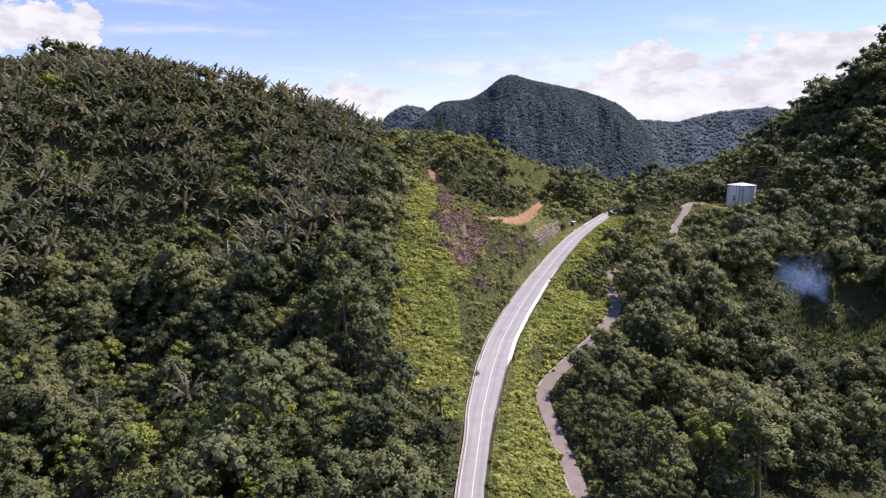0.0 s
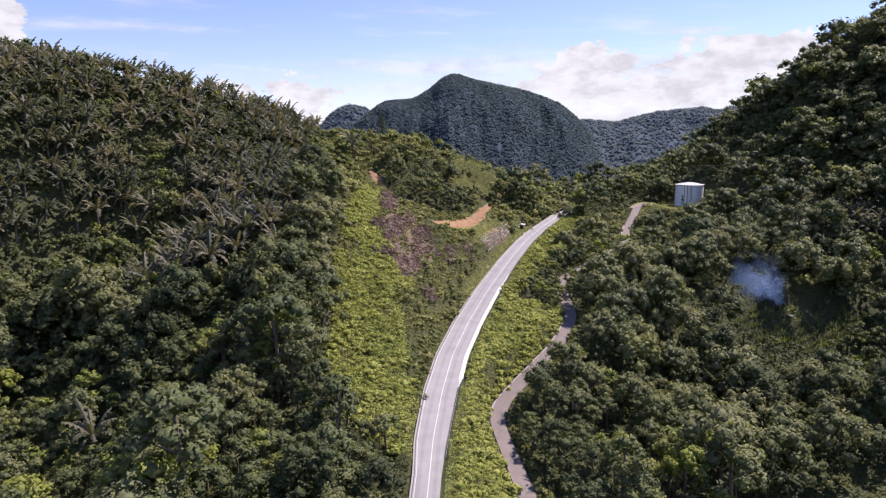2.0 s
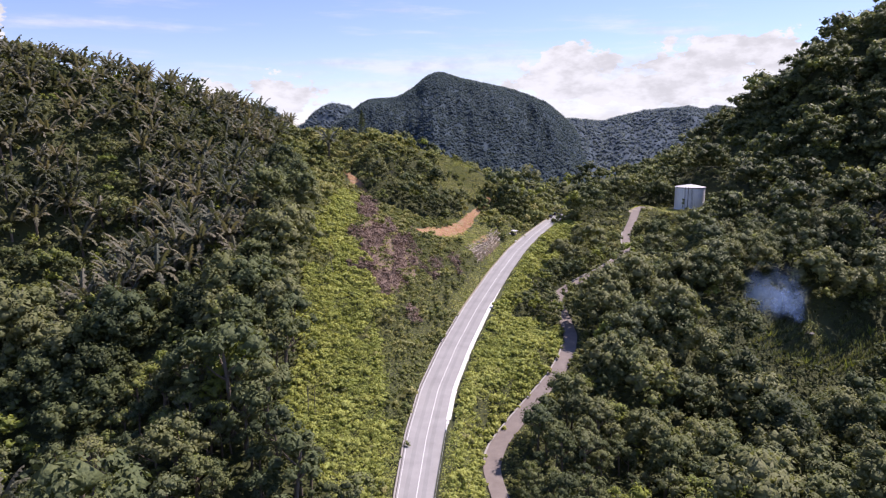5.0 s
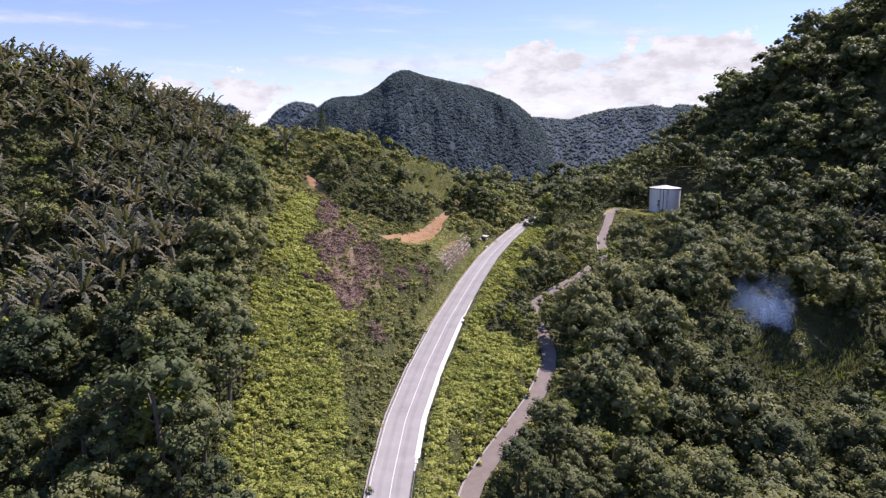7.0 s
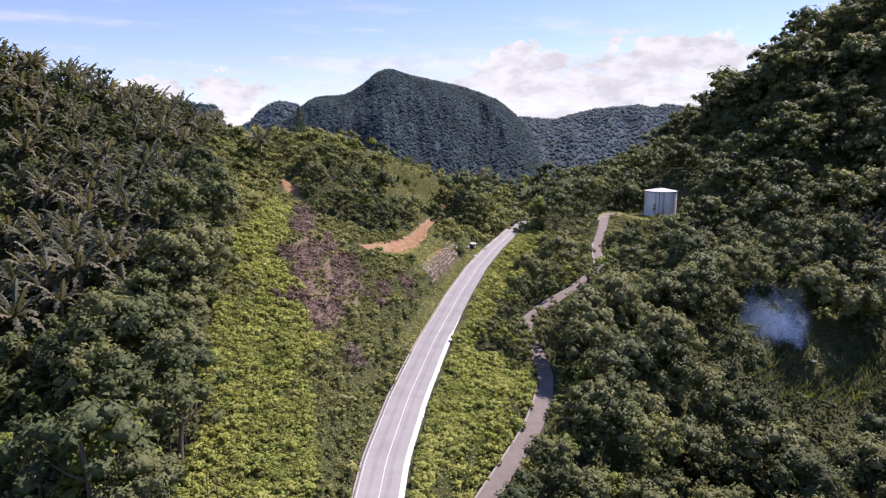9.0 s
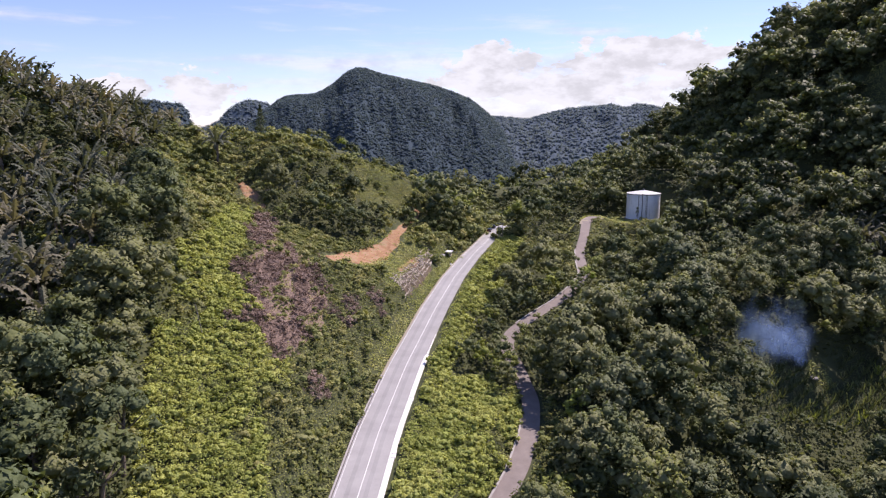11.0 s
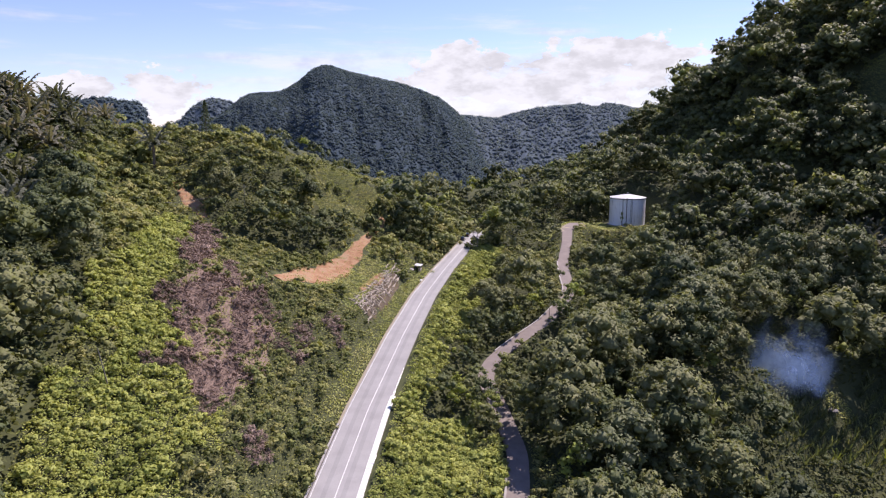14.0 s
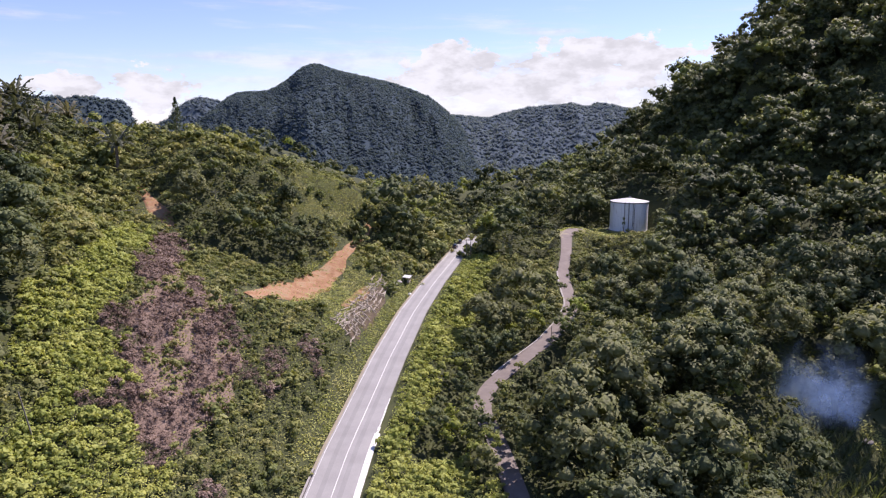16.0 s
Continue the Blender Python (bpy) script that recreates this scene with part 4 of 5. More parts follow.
carpet("grass", BARE, 1.05, 0.55, 0.7, 2.0, M_GRASS, "sparse dry tufts on the bare earth", "grass", area=(-15, 72, 298, 392), narrow=0.4)
carpet("weeds", SCRUB, 0.46, 0.55, 1.3, 2.4, M_WEED, "low green weeds under the roadside scrub", "weeds", area=(-30, 190, 120, 400))
carpet("weeds", SAPLING, 0.55, 0.6, 1.8, 2.6, M_WEED, "low green weeds between young trees", "weeds", area=(-60, 110, 290, 475))
carpet("ferns", TREE, 0.95, 1.2, 1.6, 3.5, M_GROUND_LEAF, "dark ferns and litter on the forest floor", "ferns", area=(-75, 190, 120, 520))
carpet("ferns", BARE, 0.8, 0.9, 2.2, 3.5, M_GROUND_LEAF, "dark ferns in the hollow beside the fire", "ferns", area=(120, 165, 250, 280))
for code_, box_ in ((TREE, (190, 430, 290, 620)), (PALM, (-260, -40, 110, 430)), (TREE, (-320, -75, 110, 430))):
    carpet("ferns", code_, 1.5, 1.35, 2.6, 6.0, M_GROUND_LEAF, "dark ferns and saplings under the hillside trees", "ferns", area=box_)


# ---------- far mountains ----------
def mountain(name, crest, near, far, foot, crowns, seed, label, mat, crown_r):
    """A forested mountain: its crest as (bearing, elevation) in degrees from the valley head, the distance of its foot and crest, and single crowns over its near face."""
    r = np.random.default_rng(seed)
    c = np.array(crest, float)

    def place(b, s):
        """Bearing, and 0 at the foot to 1 at the crest, up to 1.5 behind it."""
        el = sum(np.interp(b + o, c[:, 0], c[:, 1]) for o in (-0.3, -0.15, 0, 0.15, 0.3)) / 5
        top = 90 + far * np.tan(np.radians(el))
        d = near + (far - near) * s
        spur = value_noise(b * 0.45 + s * 2.2, s * 2.0 - b * 0.1, seed) + 0.4 * value_noise(b * 1.2 - s * 3.0, s * 4.0, seed + 3) - 0.7
        d = d + spur * (far - near) * 0.19 * np.sin(np.pi * np.clip(s, 0, 1))
        up = np.where(s < 1, smooth(s, -0.25, 1.06) ** 0.9, 1 - 0.9 * (s - 1))
        z = foot + (top - foot) * up + 9 * (value_noise(b * 3.1, s * 9, seed + 1) - 0.5) * (s < 0.97)
        return np.radians(b), d, z
    b, s = np.meshgrid(np.linspace(c[0, 0], c[-1, 0], 150), np.concatenate([np.linspace(0, 1, 36), np.linspace(1.06, 1.6, 5)]))
    a, d, z = place(b, s)
    me = mesh_of(name, np.stack([np.sin(a) * d, np.cos(a) * d, z], 2).reshape(-1, 3), grid_faces(*b.shape)[:, ::-1], smooth_faces=True)
    base = tagged(put(name, me, mat), label, "mountain", kind="structure")
    cb, cs = r.uniform(c[0, 0], c[-1, 0], crowns), np.concatenate([r.uniform(0, 1, crowns - crowns // 9), r.uniform(0.985, 1.01, crowns // 9)])
    a, d, z = place(cb, cs)
    shapes = [lifted(crown_shape(seed * 7 + i, crown_r, crown_r * 1.1, 1, 8, crown_r * 0.36, 3, 0.9, OCT, OCT_F, 1.1), crown_r * -0.05) for i in range(4)]
    # the crowns share the mountain's haze-tinted base colour
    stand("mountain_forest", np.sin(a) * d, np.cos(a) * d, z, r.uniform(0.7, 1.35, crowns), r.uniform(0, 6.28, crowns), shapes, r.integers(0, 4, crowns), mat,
          "forest canopy covering the far mountain, haze blue in its colour", "forest")
    return base


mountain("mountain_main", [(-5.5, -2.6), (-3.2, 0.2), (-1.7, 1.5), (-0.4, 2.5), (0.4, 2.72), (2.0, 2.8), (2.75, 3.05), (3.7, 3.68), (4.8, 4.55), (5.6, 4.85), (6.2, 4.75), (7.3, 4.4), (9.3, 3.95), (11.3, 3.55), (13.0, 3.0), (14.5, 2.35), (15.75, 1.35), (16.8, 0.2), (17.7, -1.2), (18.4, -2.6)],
         1020, 1780, -12, 17000, 5, "steep forested mountain with a rounded peak", M_FAR_HAZED, 4.4)
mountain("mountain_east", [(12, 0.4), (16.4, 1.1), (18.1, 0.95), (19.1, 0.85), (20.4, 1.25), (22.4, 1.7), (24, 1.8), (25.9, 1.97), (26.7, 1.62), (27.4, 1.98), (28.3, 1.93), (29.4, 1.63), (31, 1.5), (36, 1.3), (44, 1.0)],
         1250, 2300, -12, 7500, 6, "distant forested ridge, coloured blue with haze", M_DISTANT_HAZED, 7.5)
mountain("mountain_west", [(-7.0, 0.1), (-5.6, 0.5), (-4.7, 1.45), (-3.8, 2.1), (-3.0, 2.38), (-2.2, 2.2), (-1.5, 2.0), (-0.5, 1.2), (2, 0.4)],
         2300, 2900, -5, 900, 8, "distant domed forested hill", M_DISTANT_HAZED, 11.0)
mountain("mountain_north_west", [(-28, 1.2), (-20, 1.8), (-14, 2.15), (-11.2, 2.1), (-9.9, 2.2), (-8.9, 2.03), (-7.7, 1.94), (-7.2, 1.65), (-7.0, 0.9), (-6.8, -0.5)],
         1300, 1650, -5, 2200, 9, "distant flat-topped forested ridge", M_FAR_HAZED, 6.5)
# valley floor forest between the hills and the mountain
vx, vy = scatter(-260, 760, 500, 1450, 13.5)
ok = (np.arctan2(vx, vy) > radians(-10)) & (np.arctan2(vx, vy - 150) < radians(33))
vx, vy = vx[ok], vy[ok]
valley_shapes = [lifted(crown_shape(700 + i, 6.4, 6.5, 3, 10, 2.0, 3, 0.9, OCT, OCT_F), 4.5) for i in range(4)]
stand("valley_forest", vx, vy, ground(vx, vy), rng.uniform(0.8, 1.3, len(vx)), rng.uniform(0, 6.28, len(vx)), valley_shapes, rng.integers(0, 4, len(vx)), M_FOREST,
      "continuous green forest on the far valley floor", "forest")


# ---------- water tank ----------
def lathe(profile, sides=48):
    a = np.arange(sides) * 2 * math.pi / sides
    p = np.array(profile, float)
    v = np.stack([p[:, None, 0] * np.cos(a), p[:, None, 0] * np.sin(a), p[:, None, 1] + 0 * a], 2).reshape(-1, 3)
    q = [(i * sides + j, i * sides + (j + 1) % sides, (i + 1) * sides + (j + 1) % sides, (i + 1) * sides + j) for i in range(len(p) - 1) for j in range(sides)]
    return v, np.array(q)


def box(bm, x, y, z, sx, sy, sz, turn=0.0):
    bmesh.ops.create_cube(bm, size=1, matrix=pose(x, y, z, 0, 0, turn) @ Matrix.Diagonal((sx, sy, sz, 1)))
    return bm


def mat_plain(name, color, rough=0.6, metal=0.0):
    mat, tree, bsdf = material(name)
    vec = tree.nodes.new("ShaderNodeTexCoord").outputs["Object"]
    n = noise_node(tree, vec, 3.0, 5.0, 0.65)
    tree.links.new(color_ramp(tree, n, [(0.3, tuple(c * 0.72 for c in color)), (0.7, color)]), bsdf.inputs["Base Color"])
    bsdf.inputs["Roughness"].default_value, bsdf.inputs["Metallic"].default_value = rough, metal
    return mat


def tank_material():
    """White paint with dark runs down from the rim."""
    mat, tree, bsdf = material("stained_white_steel")
    node, m = link_chain(tree)
    sep = node("ShaderNodeSeparateXYZ", in0=tree.nodes.new("ShaderNodeTexCoord").outputs["Object"])
    around = m("ARCTAN2", sep.outputs[0], sep.outputs[1])
    comb = node("ShaderNodeCombineXYZ", in0=m("MULTIPLY", around, 9.0), in1=m("MULTIPLY", sep.outputs[2], 0.1), in2=0.0)
    runs = noise_node(tree, comb.outputs[0], 1.6, 6.0, 0.7)
    spots = noise_node(tree, sep.inputs[0].links[0].from_socket, 0.6, 5.0)
    fac = m("ADD", m("MULTIPLY", runs, 0.75), m("MULTIPLY", spots, 0.25))
    tree.links.new(color_ramp(tree, fac, [(0.3, (0.3, 0.29, 0.29)), (0.38, (0.68, 0.68, 0.69)), (0.5, (0.85, 0.86, 0.87))]), bsdf.inputs["Base Color"])
    bsdf.inputs["Roughness"].default_value = 0.55
    return mat


M_TANK = tank_material()
M_ROOF = surface_material("pale_steel_roof", [(0.25, (0.38, 0.38, 0.375)), (0.6, (0.58, 0.58, 0.575))], 0.4, 3.0, rough=0.6, relief=0.01, coords="object")
M_STEEL = mat_plain("grey_steel", (0.22, 0.23, 0.24), 0.5, 0.6)
M_GALV = mat_plain("galvanised_steel", (0.42, 0.43, 0.44), 0.5, 0.7)
M_RUST = mat_plain("dark_pipe", (0.09, 0.08, 0.075), 0.7)
M_CONC = surface_material("grey_concrete", [(0.25, (0.24, 0.22, 0.2)), (0.7, (0.42, 0.4, 0.37))], 0.8, 6.0, relief=0.02)
M_LOG = surface_material("bleached_branches", [(0.25, (0.25, 0.21, 0.165)), (0.7, (0.52, 0.46, 0.38))], 1.2, 9.0, relief=0.03, coords="object")


def tube_part(name, points, radii, mat, parent, sides=6, label=""):
    v, q = tube(points, radii, sides)
    ob = put(name, mesh_of(name, v, q, smooth_faces=True), mat, parent)
    return tagged(ob, label) if label else ob


def water_tank():
    root = tagged(new("water_tank"), "large white steel water tank with dark streaks on a terrace", "water tank")
    root.location = TANK
    r, h = 8.0, 12.6
    put("shell", mesh_of("shell", *lathe([(r - 0.05, 0), (r, 0), (r, h * 0.33), (r + 0.03, h * 0.335), (r + 0.03, h * 0.345), (r, h * 0.35), (r, h * 0.67), (r + 0.03, h * 0.675), (r + 0.03, h * 0.685), (r, h * 0.69), (r, h)]), smooth_faces=False), M_TANK, root)
    put("roof", mesh_of("roof", *lathe([(r + 0.22, h - 0.12), (r + 0.26, h + 0.05), (r * 0.5, h + 0.85), (0.6, h + 1.45), (0.02, h + 1.5)])), M_ROOF, root)
    put("rim", mesh_of("rim", *lathe([(r + 0.02, h - 0.45), (r + 0.17, h - 0.45), (r + 0.17, h - 0.2), (r + 0.02, h - 0.2)])), M_STEEL, root)
    put("foundation", mesh_of("foundation", *lathe([(r + 0.7, -1.2), (r + 0.7, 0.15), (r - 0.2, 0.2)])), M_CONC, root)
    put("vent", mesh_of("vent", *lathe([(0.3, h + 1.4), (0.3, h + 1.9), (0.55, h + 1.9), (0.45, h + 2.1), (0.02, h + 2.15)], 16)), M_STEEL, root)
    for deg, rad in ((238, 0.16), (226, 0.11)):
        a = radians(deg)
        tube_part("pipe", [((r + 0.3) * math.cos(a), (r + 0.3) * math.sin(a), z) for z in (0, h * 0.5, h + 0.2)], [rad] * 3, M_RUST, root)
    a = radians(252)
    lad = part("ladder", bmesh.new(), M_RUST, root, "dark steel access ladder")
    bm = bmesh.new()
    for side in (-0.3, 0.3):
        box(bm, (r + 0.35) * math.cos(a) - side * math.sin(a), (r + 0.35) * math.sin(a) + side * math.cos(a), h * 0.5, 0.09, 0.09, h)
    for i in range(30):
        box(bm, (r + 0.35) * math.cos(a), (r + 0.35) * math.sin(a), 0.4 + i * h / 30, 0.05, 0.62, 0.05, 252)
    bm.to_mesh(lad.data)
    bm.free()
    for z in (4.0, 7.0, 10.0):
        ring = [((r + 0.35) * math.cos(a) + 0.5 * math.cos(t), (r + 0.35) * math.sin(a) + 0.5 * math.sin(t), z) for t in np.linspace(0, 2 * math.pi, 9)]
        tube_part("cage_hoop", ring, [0.04] * 9, M_RUST, lad, 4)
    return root


water_tank()


# ---------- kerbs, rail, drain ----------
def along(line, y, off):
    """A point beside a line at y, and the line's bearing there in degrees."""
    i = row_near(line, y)
    j = min(i + 1, len(line) - 1)
    d = line[j] - line[j - 1]
    n = math.hypot(d[0], d[1])
    return line[i, 0] + off * d[1] / n, line[i, 1] - off * d[0] / n, line[i, 2], math.degrees(math.atan2(d[1], d[0]))


def kerb_row():
    root = tagged(new("kerb"), "broken white-painted concrete kerb along the road edge", "kerb", kind="structure")
    i0, i1 = row_near(ROAD, 192), row_near(ROAD, 283)
    for i in range(i0, i1):
        q = ROAD[i]
        wide = (0.6 + 0.4 * float(value_noise(np.array([i / 3.0]), np.zeros(1), 5)[0])) * np.interp(q[1], [190, 200, 262, 283], [0.5, 1.0, 0.9, 0.2])
        if rng.uniform() < 0.02:
            continue
        x, y, z, deg = along(ROAD, q[1], q[3] + wide / 2 - 0.08)
        climb = math.degrees(math.atan2(ROAD[i + 1, 2] - q[2], math.hypot(*(ROAD[i + 1, :2] - q[:2]))))
        wide *= rng.uniform(0.55, 1.3)
        bm = box(bmesh.new(), 0, 0, 0, rng.uniform(1.3, 1.48), wide, 0.26)
        bmesh.ops.bevel(bm, geom=bm.edges[:], offset=0.03, segments=1, affect="EDGES")
        for v in bm.verts:
            v.co += Vector(rng.uniform(-0.035, 0.035, 3))
        part("kerb_block", bm, M_KERB, root).matrix_basis = pose(x, y, z - 0.04 + rng.uniform(-0.015, 0.015), rng.uniform(-1, 1), -climb, deg + rng.uniform(-0.8, 0.8))


def guard_rail(y0, y1, off, label):
    root = tagged(new("guard_rail"), label, "guard rail", "road guard rails")
    i0, i1 = row_near(ROAD, y0), row_near(ROAD, y1)
    pts = [Vector(along(ROAD, ROAD[i, 1], off * ROAD[i, 3] + math.copysign(0.35, off))[:3]) for i in range(i0, i1)]
    v = []
    for p in pts:
        for dz, dx in ((0.45, 0.0), (0.53, 0.06), (0.6, 0.0), (0.67, 0.06), (0.76, 0.0)):
            v.append((p.x + dx, p.y, p.z + dz))
    put("beam", mesh_of("beam", np.array(v), grid_faces(len(pts), 5)), M_GALV, root)
    for p in pts[::2]:
        bm = box(bmesh.new(), 0, 0, 0.1, 0.12, 0.14, 1.3)
        part("post", bm, M_STEEL, root).location = p + Vector((0.1, 0, 0))


kerb_row()
strip = put("kerb_apron", mesh_of("kerb_apron", *ribbon(ROAD, lambda w: w - 0.35, lambda w: w + 0.75, 0.03, 0.4, row_near(ROAD, 196), row_near(ROAD, 272))), M_KERB)
tagged(strip, "worn white concrete apron along the road edge", "kerb", kind="structure")
guard_rail(158, 193, 1.0, "grey steel guard rail at the outer road edge")
drain = put("drain", mesh_of("drain", *ribbon(ROAD, lambda w: -w - 0.55, lambda w: -w - 0.2, 0.22, 0.5, row_near(ROAD, 120), row_near(ROAD, 262))), M_CONC)
tagged(drain, "low grey concrete drain kerb along the road", "kerb", kind="structure")
put("drain_bed", mesh_of("drain_bed", *ribbon(ROAD, lambda w: -w - 0.2, lambda w: -w, 0.03, 0.0, row_near(ROAD, 120), row_near(ROAD, 262))), M_RUST, drain)
for ya, yb in ((124, 152), (189, 247), (292, 312), (316, 352)):
    lk = put("lane_kerb", mesh_of("lane_kerb", *ribbon(LANE, lambda w: -w - 0.45, lambda w: -w, 0.12, 0.5, row_near(LANE, ya), row_near(LANE, yb))), M_CONC)
    tagged(lk, "pale concrete edging along the lane", "kerb", kind="structure")


# ---------- bare earth ----------
def draped(name, rows, mat, label, lift=0.15, cross=13):
    """A strip of bare ground laid over the slope; rows of x, y, 0, half width."""
    line = resample(rows, 1.2)
    way = np.gradient(line[:, :2], axis=0)
    way /= np.hypot(*way.T)[:, None]
    nor = np.stack([way[:, 1], -way[:, 0]], 1)
    s = np.linspace(-1, 1, cross)
    run = np.arange(len(line)) / 3.4
    west, east = (0.74 + 0.55 * value_noise(run, np.full(len(line), k), 77) for k in (0.0, 7.0))
    reach = line[:, 3][:, None] * np.where(s < 0, west[:, None], east[:, None]) * s
    x, y = line[:, None, 0] + nor[:, None, 0] * reach, line[:, None, 1] + nor[:, None, 1] * reach
    z = ground(x, y) + lift - 0.35 * np.abs(s) ** 6 + 0.22 * (value_noise(x / 2.1, y / 2.1, 78) - 0.5)
    ob = put(name, mesh_of(name, np.stack([x, y, z], 2).reshape(-1, 3), grid_faces(len(line), cross), smooth_faces=True), mat)
    return tagged(ob, label, "earth", kind="structure")


draped("earth_track", TRACK, M_SOIL, "bare orange laterite track cut across the hillside", 0.3)
draped("earth_scar", [(45, 320, 0, 0.8), (48, 326, 0, 1.7), (52, 333, 0, 1.9), (55, 339, 0, 0.7)], M_SOIL, "bare orange earth above the brushwood slope", 0.2)
draped("earth_scar", [(-10, 370, 0, 0.8), (-7, 364, 0, 2.2), (-3, 357, 0, 2.8), (1, 349, 0, 0.8)], M_SOIL, "bare yellowish earth scar on the ridge", 0.3)
draped("earth_bank", [(45, 306, 0, 1.6), (49, 316, 0, 3.2), (54, 328, 0, 3.2), (60, 341, 0, 1.6)], M_BANK, "dry brown bank under the laid branches", 0.15)
draped("dry_ground", [(6, 256, 0, 3.0), (8, 264, 0, 8.0), (9, 285, 0, 10.5), (7, 303, 0, 9.0), (2, 315, 0, 4.5), (0, 338, 0, 3.0)], M_DRY_EARTH, "dry reddish earth under the cleared brush", 0.2)
draped("lane_apron", [(138, 384, 0, 2.0), (146, 392, 0, 5.0), (155, 396, 0, 3.0)], M_VERGE, "gravel apron at the lane's end", 0.25)


def brushwood():
    root = tagged(new("brushwood"), "rows of bleached cut branches laid across the bank", "brushwood")
    for i in range(190):
        u, tier = rng.uniform(0, 1), int(rng.integers(0, 6))
        v = (tier + rng.normal(0, 0.08)) / 5.5
        x, y = 44.5 + 17.5 * u - 4.0 * v, 304 + 38 * u + 4.5 * v
        stake = rng.uniform() < 0.42
        length = rng.uniform(1.0, 2.2) if stake else rng.uniform(2.4, 5.5)
        turn = math.atan2(0.9, 0.43) + (rng.normal(1.5, 0.3) if stake else rng.normal(0, 0.12))
        n = max(3, int(length))
        px = x + np.linspace(-0.5, 0.5, n) * length * math.cos(turn)
        py = y + np.linspace(-0.5, 0.5, n) * length * math.sin(turn)
        pz = ground(px, py) + (rng.uniform(0.5, 0.9) if stake else rng.uniform(0.25, 0.6))
        tube_part("branch", np.column_stack([px, py, pz]) + rng.normal(0, 0.06, (n, 3)), np.linspace(rng.uniform(0.12, 0.19), 0.07, n), M_LOG, root, 5)


brushwood()


# ---------- poles ----------
M_POLE = mat_plain("weathered_pole", (0.2, 0.18, 0.16), 0.8)


def pole(x, y, height, name, label, arms=1, lean=(0, 0), thick=0.14):
    root = tagged(new(name), label, "pole")
    z = float(ground(x, y)) - 0.5
    root.matrix_basis = pose(x, y, z, lean[0], lean[1], 0)
    tube_part("post", [(0, 0, 0), (0, 0, height * 0.5), (0, 0, height + 0.5)], [thick, thick * 0.85, thick * 0.7], M_POLE, root, 8)
    for i in range(arms):
        arm = part("crossarm", box(bmesh.new(), 0, 0, height - 0.4 - i * 0.9, 1.9, 0.12, 0.14), M_STEEL, root)
        for dx in (-0.8, 0, 0.8):
            bm = bmesh.new()
            bmesh.ops.create_cone(bm, segments=8, radius1=0.07, radius2=0.04, depth=0.22, cap_ends=True, matrix=pose(dx, 0, height - 0.22 - i * 0.9))
            part("insulator", bm, M_STEEL, arm)
    return root


def double_pole(x, y, height, turn):
    root = tagged(new("utility_pole"), "twin-post utility pole with a crossarm at the roadside", "pole")
    root.matrix_basis = pose(x, y, float(ground(x, y)) - 0.4, 0, 0, turn)
    for dx in (-0.8, 0.8):
        tube_part("post", [(dx, 0, 0), (dx, 0, height * 0.5), (dx, 0, height)], [0.16, 0.14, 0.12], M_POLE, root, 8)
    arm = part("crossarm", box(bmesh.new(), 0, 0, height - 0.25, 3.2, 0.16, 0.2), M_STEEL, root)
    part("brace", box(bmesh.new(), 0, 0, height - 2.0, 1.7, 0.1, 0.12), M_STEEL, root)
    for dx in (-1.4, 0, 1.4):
        bm = bmesh.new()
        bmesh.ops.create_cone(bm, segments=8, radius1=0.08, radius2=0.05, depth=0.3, cap_ends=True, matrix=pose(dx, 0, height))
        part("insulator", bm, M_STEEL, arm)


double_pole(97.0, 371.5, 7.6, -28)
pole(96.0, 299.2, 6.0, "lamp_pole", "thin grey post beside the lane", 0, thick=0.11)
pole(-8.8, 250.7, 8.6, "wooden_pole", "leaning dark wooden pole among the creepers", 0, (0, -9), 0.12)
pole(12.5, 359.6, 8.5, "utility_pole", "grey utility pole on the overgrown ridge", 1)
for dx in (0, 1.5):
    pole(-12.2 + dx, 192.3, 7.5, "wooden_pole", "grey wooden pole at the forest edge", 0, thick=0.11)


def cable(a, b, sag):
    p = [tuple(Vector(a).lerp(Vector(b), t) - Vector((0, 0, 4 * sag * t * (1 - t)))) for t in np.linspace(0, 1, 13)]
    v, q = tube(p, [0.03] * 13, 3)
    return tagged(put("power_cable", mesh_of("power_cable", v, q), M_RUST), "thin dark power cable sagging over the slope", "cable")


zt = float(ground(12.5, 359.6)) + 7.5
cable((12.0, 359.6, zt), (-11, 330, zt - 1.5), 1.2)
cable((13.0, 359.6, zt), (-10, 330, zt - 1.5), 1.3)


